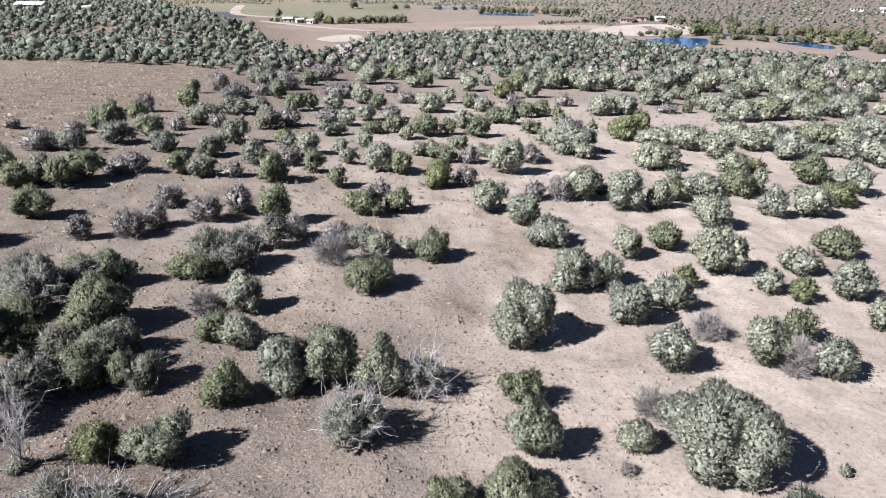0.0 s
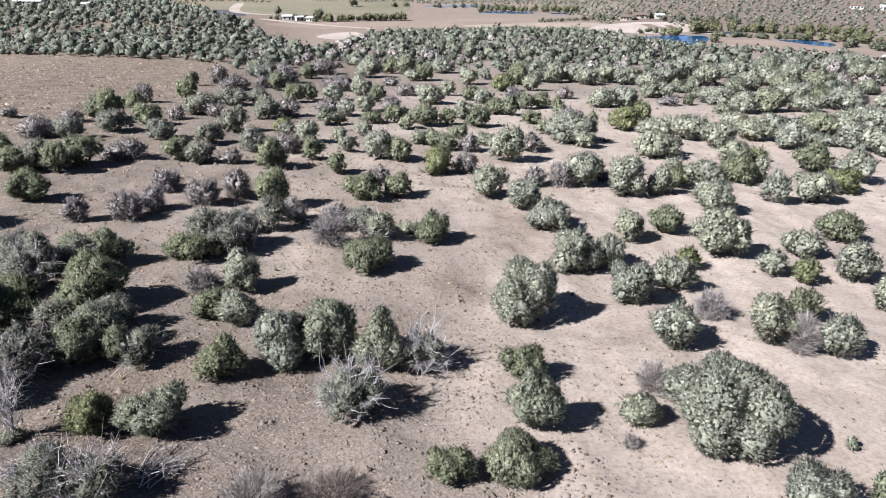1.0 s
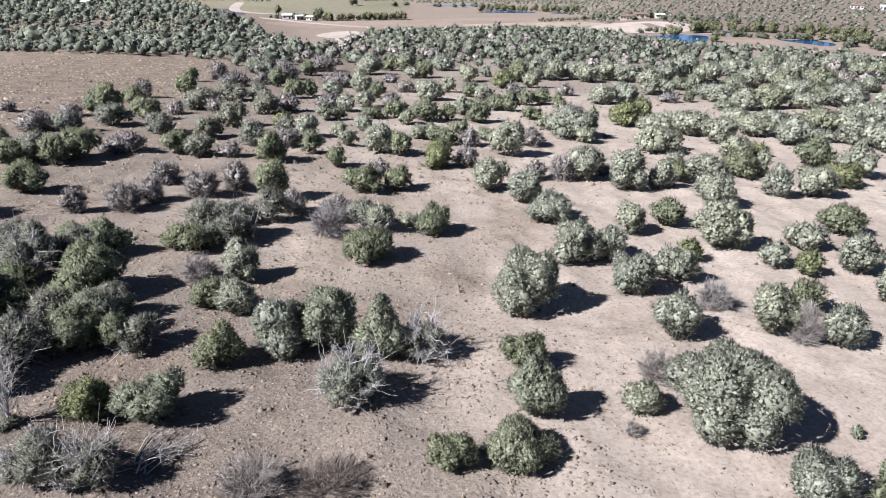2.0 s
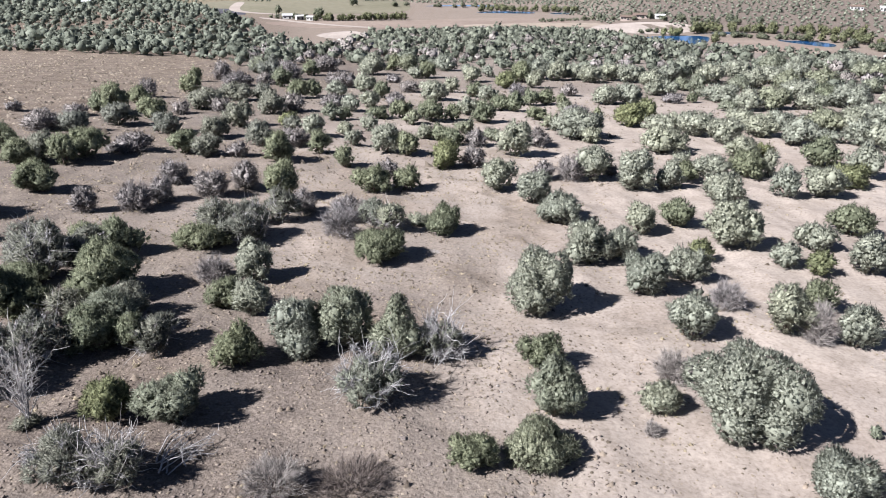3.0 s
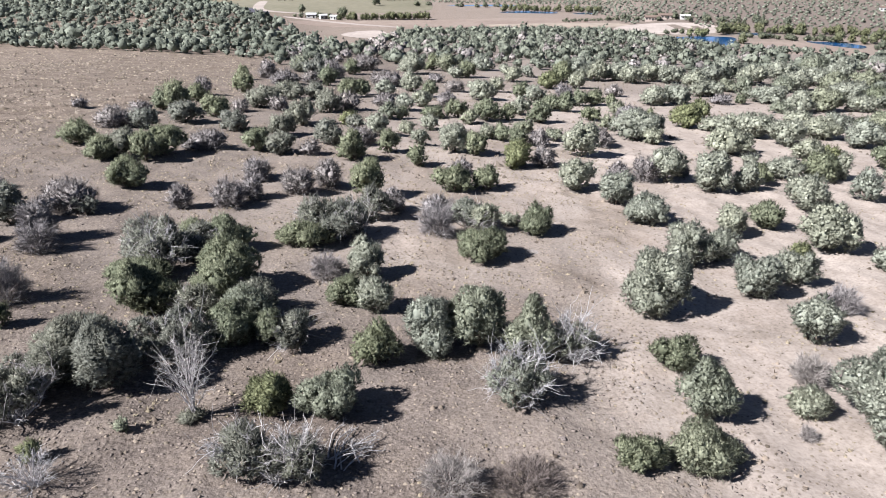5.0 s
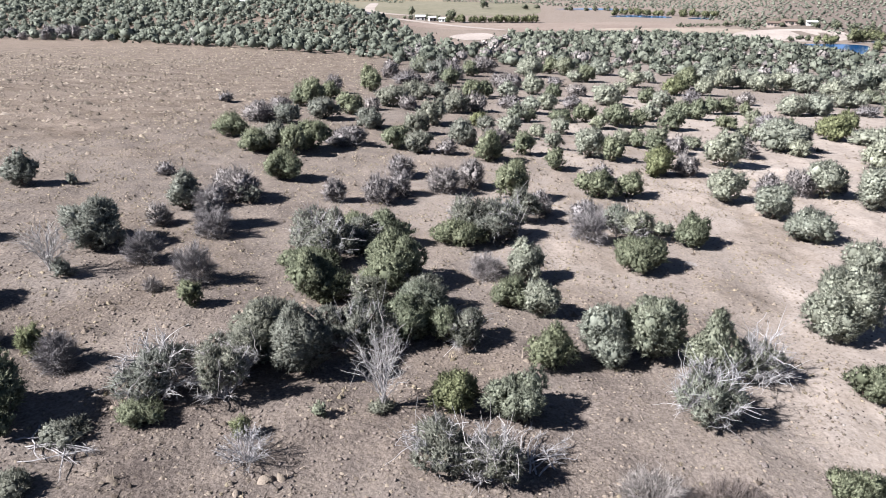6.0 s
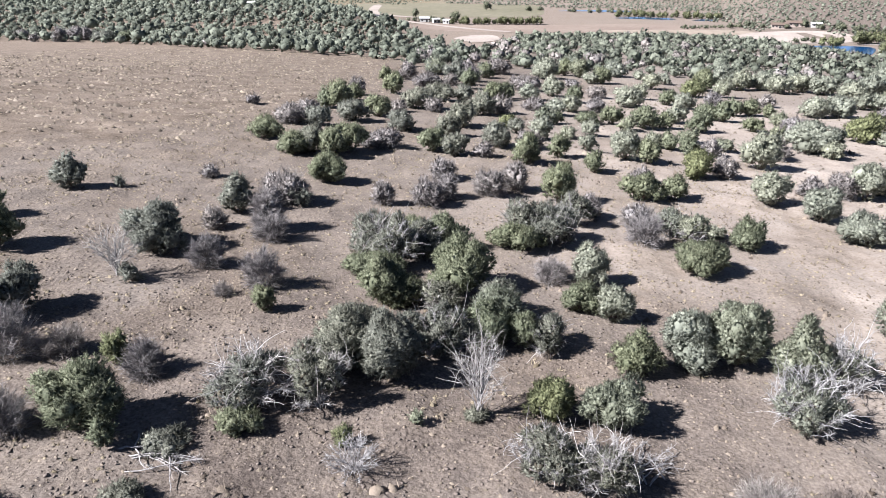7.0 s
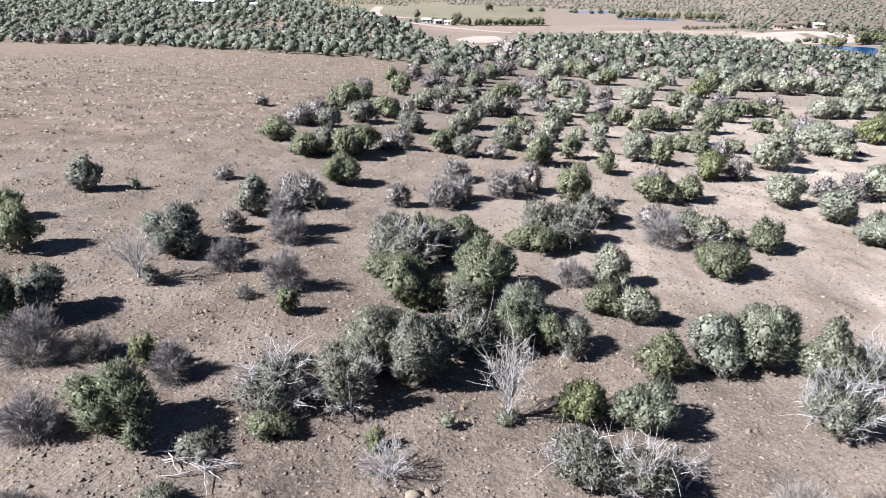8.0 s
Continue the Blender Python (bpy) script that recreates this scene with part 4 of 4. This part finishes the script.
def spiny_bush(x, y, rad, high):
    """A small dead bush whose silver stems fan out from one foot."""
    root, r = plant("dead_bush", x, y, "small dead bush of bare silver stems", "dead bush", "dead bushes")
    t, lines = limbs(r, rad, high, 54, 0.013, 1.0, 0.25, 6)
    for one in t:
        part("stem", *one, SILVER, root)
    tagged(part("twig_mass", *twigs_on(r, lines, 1100, 0.26, 0.013, 0.15), DEADTWIG, root), "fine silver twigs", kind="stuff")
    return root


def fallen_branches(x, y, long, turn, count=9):
    """A heap of grey fallen branches that lie on the soil."""
    root, r = plant("fallen_branches", x, y, "heap of weathered grey fallen branches on the soil", "dead wood", "fallen wood")
    lines = []
    for i in range(count):
        a = radians(turn) + r.normal() * 0.45
        d = np.array([math.cos(a), math.sin(a), 0.0])
        start = r.normal(size=3) * np.array([0.35, 0.25, 0.0]) - d * long * 0.4
        u = np.linspace(0, 1, 8)[:, None]
        size = long * r.uniform(0.5, 1.0)
        line = start + d * size * u + np.cross(d, [0, 0, 1]) * (r.uniform(-0.3, 0.3) * size * u * (1 - u) * 2) + np.array([0, 0, 1]) * (0.06 + 0.3 * r.uniform() * u * (1 - u) * 2 + 0.04 * i * 0.4)
        line[:, :2] += r.normal(size=(8, 2)) * 0.025
        lines.append(line)
        part("branch", *tube(line, 0.034 * r.uniform(0.5, 1.0), 0.009, 6), SILVER, root)
    tagged(part("twig_mass", *twigs_on(r, lines, 260, 0.4, 0.014, 0.1), DEADTWIG, root), "broken twigs", kind="stuff")
    return root


dead_tree(-13.5, 16.95, 1.0, 2.9)
dead_tree(-29.7, 22.7, 1.15, 2.1, "small bare dead tree with dark thin branches")
spiny_bush(-16.5, 13.5, 0.85, 0.95)
fallen_branches(-8.5, 15.9, 2.0, 58, 11)
fallen_branches(-21.8, 12.5, 2.4, -8, 9)
bare_shrub(-5.45, 14.6, 1.16, 0.9, TWIG, "pale leafless twiggy shrub on dry soil", 0.6)
BROWN_TWIG = leaf_material("dry_brown_twigs", (0.054, 0.042, 0.038), (0.087, 0.069, 0.062), (0.141, 0.118, 0.111), 0.0)
bare_shrub(-3.2, 14.89, 1.25, 0.8, BROWN_TWIG, "low dead shrub of dark brown twigs", 0.45)



# ---- the valley: water, fields, groves, farm buildings ----
def sheet(name, outline, lift, mat, label, category):
    """A flat field or water: a filled outline laid just over the valley floor."""
    bm = bmesh.new()
    pts = []
    n = len(outline)
    for i, (x, y) in enumerate(outline):
        (x0, y0), (x2, y2), (x3, y3) = outline[i - 1], outline[(i + 1) % n], outline[(i + 2) % n]
        for u in (0.0, 0.25, 0.5, 0.75):
            c = (-u + 2 * u * u - u ** 3) / 2, (2 - 5 * u * u + 3 * u ** 3) / 2, (u + 4 * u * u - 3 * u ** 3) / 2, (u ** 3 - u * u) / 2
            pts.append((c[0] * x0 + c[1] * x + c[2] * x2 + c[3] * x3, c[0] * y0 + c[1] * y + c[2] * y2 + c[3] * y3))
    face = bm.faces.new([bm.verts.new((x, y, float(land(x, y)) + lift)) for x, y in pts])
    bmesh.ops.triangulate(bm, faces=[face])
    me = bpy.data.meshes.new(name)
    bm.to_mesh(me)
    bm.free()
    me.materials.append(mat)
    return tagged(new(name, me), label, category, kind="structure")


def field_material(name, a, b, scale=0.05):
    m, n, l, bs = material(name, 0.95)
    k, f = noise_node(n, l, scale, 5.0, 0.6), noise_node(n, l, scale * 14, 3.0)
    r = ramp(n, [(0.32, a), (0.68, b)])
    l.new(k.outputs["Fac"], r.inputs[0])
    g = ramp(n, [(0.3, (0.85, 0.85, 0.85)), (0.7, (1.12, 1.12, 1.12))])
    l.new(f.outputs["Fac"], g.inputs[0])
    l.new(mix(n, l, "MULTIPLY", 1.0, r.outputs[0], g.outputs[0]), bs.inputs["Base Color"])
    return m


WATER, wn2, wl2, wb2 = material("pond_water", 0.12)
wb2.inputs["Base Color"].default_value = (0.007, 0.045, 0.125, 1)
wb2.inputs["Specular IOR Level"].default_value = 0.5
wave = noise_node(wn2, wl2, 1.2, 3.0)
wbump = wn2.new("ShaderNodeBump")
wbump.inputs["Strength"].default_value = 0.25
wl2.new(wave.outputs["Fac"], wbump.inputs["Height"])
wl2.new(wbump.outputs[0], wb2.inputs["Normal"])
PLOUGHED = field_material("ploughed_field", (0.132, 0.102, 0.087), (0.171, 0.138, 0.117), 0.02)
STUBBLE = field_material("stubble_field", (0.168, 0.138, 0.114), (0.216, 0.183, 0.15), 0.012)
PASTURE = field_material("dry_pasture", (0.103, 0.096, 0.067), (0.132, 0.12, 0.089), 0.012)
CHALK = field_material("bare_pale_earth", (0.198, 0.168, 0.15), (0.258, 0.225, 0.204), 0.03)
TILLED = field_material("dark_tilled_plot", (0.035, 0.035, 0.045), (0.07, 0.065, 0.075), 0.05)

sheet("pond", [(130, 470), (150, 516), (172, 528), (197, 523), (186, 490), (172, 466), (160, 440)], 0.16, WATER, "blue pond in the valley", "water")
sheet("water_channel", [(196, 538), (215, 552), (246, 538), (262, 520), (256, 512), (238, 528), (214, 540)], 0.16, WATER, "blue water channel beyond a bank", "water")
sheet("water_reach", [(240, 500), (256, 504), (268, 478), (258, 462), (248, 474)], 0.16, WATER, "narrow reach of blue water", "water")
sheet("far_water", [(36, 752), (62, 768), (96, 758), (92, 742), (60, 746)], 0.16, WATER, "distant strip of blue water", "water")
sheet("far_water_strip", [(-22, 850), (30, 874), (66, 860), (60, 846), (20, 850)], 0.16, WATER, "distant strip of blue water", "water")
sheet("far_pool", [(112, 740), (124, 752), (138, 746), (128, 736)], 0.16, WATER, "small distant blue pool", "water")
sheet("meadow_plot", [(172, 446), (186, 484), (212, 500), (238, 492), (252, 462), (246, 440), (205, 428)], 0.10, PLOUGHED, "bare brown plot beside the pond", "field")
sheet("brown_field", [(-158, 632), (-60, 646), (30, 676), (80, 690), (116, 640), (110, 596), (20, 590), (-100, 578)], 0.10, PLOUGHED, "wide brown harvested field", "field")
sheet("stubble_strip", [(20, 612), (70, 628), (128, 634), (140, 600), (90, 590), (30, 596)], 0.16, STUBBLE, "pale stubble strip", "field")
sheet("pasture", [(-300, 905), (-205, 740), (-120, 728), (-45, 760), (-40, 860), (-60, 960), (-180, 990)], 0.10, PASTURE, "wide dry green pasture", "field")
sheet("dark_plot", [(-262, 790), (-232, 790), (-200, 722), (-214, 714), (-240, 735)], 0.18, TILLED, "dark tilled plot", "field")
sheet("bare_yard", [(120, 560), (134, 606), (176, 612), (206, 596), (196, 556), (160, 540)], 0.22, CHALK, "pale bare yard of the farm", "field")
sheet("pale_bank", [(-94, 520), (-86, 546), (-68, 552), (-60, 522), (-74, 500)], 0.22, CHALK, "pale bare bank at the valley's edge", "field")
sheet("dirt_track", [(-262, 905), (-252, 908), (-228, 800), (-205, 752), (-150, 712), (-152, 704), (-212, 744), (-238, 792)], 0.22, CHALK, "pale dirt track along the fields", "road")
sheet("dirt_road", [(-170, 668), (-168, 676), (-110, 622), (-60, 588), (-62, 580), (-114, 614)], 0.22, CHALK, "pale dirt road", "road")
sheet("pond_bank", [(192, 536), (212, 545), (232, 536), (252, 524), (253, 519), (232, 531), (212, 539)], 0.22, CHALK, "pale sandy bank by the water", "road")

COTTON = leaf_material("cottonwood_foliage", (0.102, 0.111, 0.06), (0.141, 0.15, 0.087), (0.186, 0.192, 0.12))
GREY_TREE = leaf_material("grey_grove_foliage", (0.09, 0.102, 0.072), (0.138, 0.15, 0.108), (0.192, 0.198, 0.15))


def valley_tree(x, y, rad, high, mat, label):
    root, r = plant("valley_tree", x, y, label, "tree", "trees in the valley")
    trunk = np.array([[0, 0, -0.3], [0.1, 0, high * 0.25], [0.0, 0.1, high * 0.55]])
    part("trunk", *tube(trunk, 0.25, 0.1, 6), BARK, root)
    leafy("crown", crown(r, rad, high, 0.16 * rad + 0.25, 3, 8, low=0.1), mat, root)
    return root


gr = np.random.RandomState(9)


def grove(x0, y0, x1, y1, count, wide, tall, mat, label, spread):
    for i in range(count):
        u = (i + gr.uniform(0, 1)) / count
        s = gr.uniform(0.7, 1.25)
        valley_tree(x0 + (x1 - x0) * u + gr.normal() * spread, y0 + (y1 - y0) * u + gr.normal() * spread, wide * s, tall * s, mat, label)


grove(-114, 646, -36, 660, 46, 2.6, 6.0, COTTON, "pale green cottonwood tree by the fields", 2.0)
grove(-160, 676, -120, 656, 9, 2.8, 5.0, GREY_TREE, "grey-green tree by the farm", 3.0)
grove(-166, 716, -164, 716, 1, 5.5, 12.0, GREY_TREE, "tall broad tree at the field's edge", 0.1)
grove(-122, 664, -112, 664, 2, 5.0, 10.0, GREY_TREE, "tall broad tree at the field's edge", 2.0)
grove(-107, 846, -104, 846, 1, 5.0, 8.0, GREY_TREE, "lone round tree in the pasture", 0.1)
grove(-60, 838, -40, 846, 3, 4.0, 5.0, GREY_TREE, "round tree by the pasture", 2.0)
grove(-205, 640, -165, 600, 14, 3.0, 5.5, WOODS, "dark juniper at the field's edge", 5.0)
grove(-300, 820, -240, 740, 10, 3.4, 5.0, WOODS, "dark juniper at the field's edge", 6.0)
grove(196, 545, 206, 545, 3, 4.6, 8.5, COTTON, "yellow-green cottonwood by the pond", 1.5)
grove(166, 524, 180, 532, 5, 3.4, 6.5, LIME, "green willow at the pond's end", 2.0)
grove(186, 488, 189, 484, 2, 3.0, 6.0, COTTON, "yellow-green willow on the pond's bank", 1.0)
grove(200, 562, 310, 520, 46, 3.0, 6.5, COTTON, "yellow-green cottonwood along the water", 4.0)
grove(204, 530, 258, 496, 26, 2.8, 4.0, GREY_TREE, "grey-green willow along the water", 3.0)
grove(268, 490, 300, 478, 10, 4.0, 7.0, COTTON, "yellow-green cottonwood along the water", 5.0)
grove(262, 452, 300, 440, 14, 3.0, 5.0, GREY_TREE, "grey-green tree by the water", 5.0)
grove(40, 772, 150, 762, 34, 3.4, 6.0, COTTON, "pale green tree by the far water", 6.0)
grove(-20, 835, 60, 840, 10, 3.4, 4.0, GREY_TREE, "grey-green tree by the far water", 6.0)
grove(136, 662, 260, 588, 34, 3.0, 5.0, GREY_TREE, "grey-green tree round the farm", 9.0)
grove(134, 540, 190, 556, 10, 2.2, 3.0, GREY_TREE, "round shrub in the farm's yard", 6.0)
for k in range(3):
    grove(86 + 2 * k, 636 + 9 * k, 138, 664 + 3 * k, 13, 1.3, 2.2, GREY_TREE, "small orchard tree in a row", 0.4)

WALL_PINK = field_material("pinkish_render", (0.252, 0.204, 0.18), (0.288, 0.24, 0.216), 0.8)
WALL_WHITE = field_material("white_painted_boards", (0.3, 0.294, 0.282), (0.348, 0.342, 0.33), 0.8)
ROOF_WHITE = field_material("white_metal_roof", (0.33, 0.337, 0.348), (0.397, 0.397, 0.402), 0.5)
ROOF_BROWN = field_material("brown_roof", (0.084, 0.06, 0.051), (0.12, 0.093, 0.078), 0.5)
DARK_OPENING = field_material("dark_opening", (0.02, 0.02, 0.024), (0.03, 0.03, 0.034), 1.0)


def block(cx, cy, cz, sx, sy, sz):
    bm = bmesh.new()
    bmesh.ops.create_cube(bm, size=1.0)
    for v in bm.verts:
        v.co = Vector((cx + v.co.x * sx, cy + v.co.y * sy, cz + v.co.z * sz))
    return bm


def solid(name, bm, mat, parent):
    me = bpy.data.meshes.new(name)
    bm.to_mesh(me)
    bm.free()
    me.materials.append(mat)
    ob = new(name, me)
    ob.parent = parent
    return ob


def farm_building(name, x, y, wide, deep, tall, turn, wall, roof, label, openings=3):
    """A low gabled building: walls, two-sided roof with eaves, dark openings on the front."""
    root = new(name)
    root.location, root.rotation_euler = (x, y, float(land(x, y)) + 0.3), (0, 0, radians(turn))
    tagged(root, label, "building", "farm buildings")
    solid("wall", block(0, 0, tall / 2 - 0.5, wide, deep, tall + 1.0), wall, root)
    bm = bmesh.new()
    w, d, rise = wide / 2 + 0.5, deep / 2 + 0.6, deep * 0.22
    ring = [(-d, tall), (0, tall + rise), (d, tall), (d, tall + 0.25), (0, tall + rise + 0.28), (-d, tall + 0.25)]
    ends = [[bm.verts.new((sx * w, yy, zz)) for yy, zz in ring] for sx in (-1, 1)]
    for i in range(6):
        j = (i + 1) % 6
        bm.faces.new((ends[0][i], ends[0][j], ends[1][j], ends[1][i]))
    bm.faces.new(ends[0][::-1])
    bm.faces.new(ends[1])
    bmesh.ops.recalc_face_normals(bm, faces=bm.faces[:])
    solid("roof", bm, roof, root)
    for i in range(openings):
        at = (i + 0.5) / openings - 0.5
        kind = "door" if i == openings // 2 else "window"
        hgt = 2.0 if kind == "door" else 1.1
        solid(kind, block(at * wide, -deep / 2 - 0.02, hgt / 2 + (0.1 if kind == "door" else 0.9), 1.4, 0.12, hgt), DARK_OPENING, root)
    return root


farm_building("barn", -203, 352, 14, 5, 2.0, -6, WALL_WHITE, ROOF_WHITE, "long white barn with metal roof among trees", 4)
farm_building("shed", -168, 336, 3.2, 2.6, 1.8, 12, WALL_WHITE, ROOF_WHITE, "small white shed among trees", 1)
farm_building("shed", -152, 376, 4, 3, 2.0, 12, WALL_WHITE, ROOF_WHITE, "small white shed among trees", 1)
farm_building("farmhouse", 166, 634, 13, 7, 2.6, -8, WALL_PINK, ROOF_BROWN, "low pinkish farmhouse with brown roof", 5)
farm_building("open_barn", 180, 640, 15, 7, 2.6, -8, WALL_PINK, ROOF_BROWN, "long brown-roofed open barn", 6)
farm_building("shed", 194, 632, 8, 5, 2.4, -4, WALL_WHITE, ROOF_WHITE, "white-roofed shed by the farmhouse", 2)
farm_building("cottage", -146, 666, 9, 6, 3.0, 10, WALL_WHITE, ROOF_WHITE, "small white house among trees", 2)
farm_building("cottage", -133, 658, 7, 5, 2.8, 30, WALL_WHITE, ROOF_WHITE, "small white house among trees", 2)
farm_building("cottage", -122, 652, 6, 4.5, 2.6, -12, WALL_WHITE, ROOF_WHITE, "small white house among trees", 2)
farm_building("hill_house", 386, 662, 11, 6, 2.8, -24, WALL_WHITE, ROOF_BROWN, "pale house on the far hillside", 4)
farm_building("hill_house", 405, 650, 8, 5, 2.8, -30, WALL_WHITE, ROOF_WHITE, "pale house on the far hillside", 3)
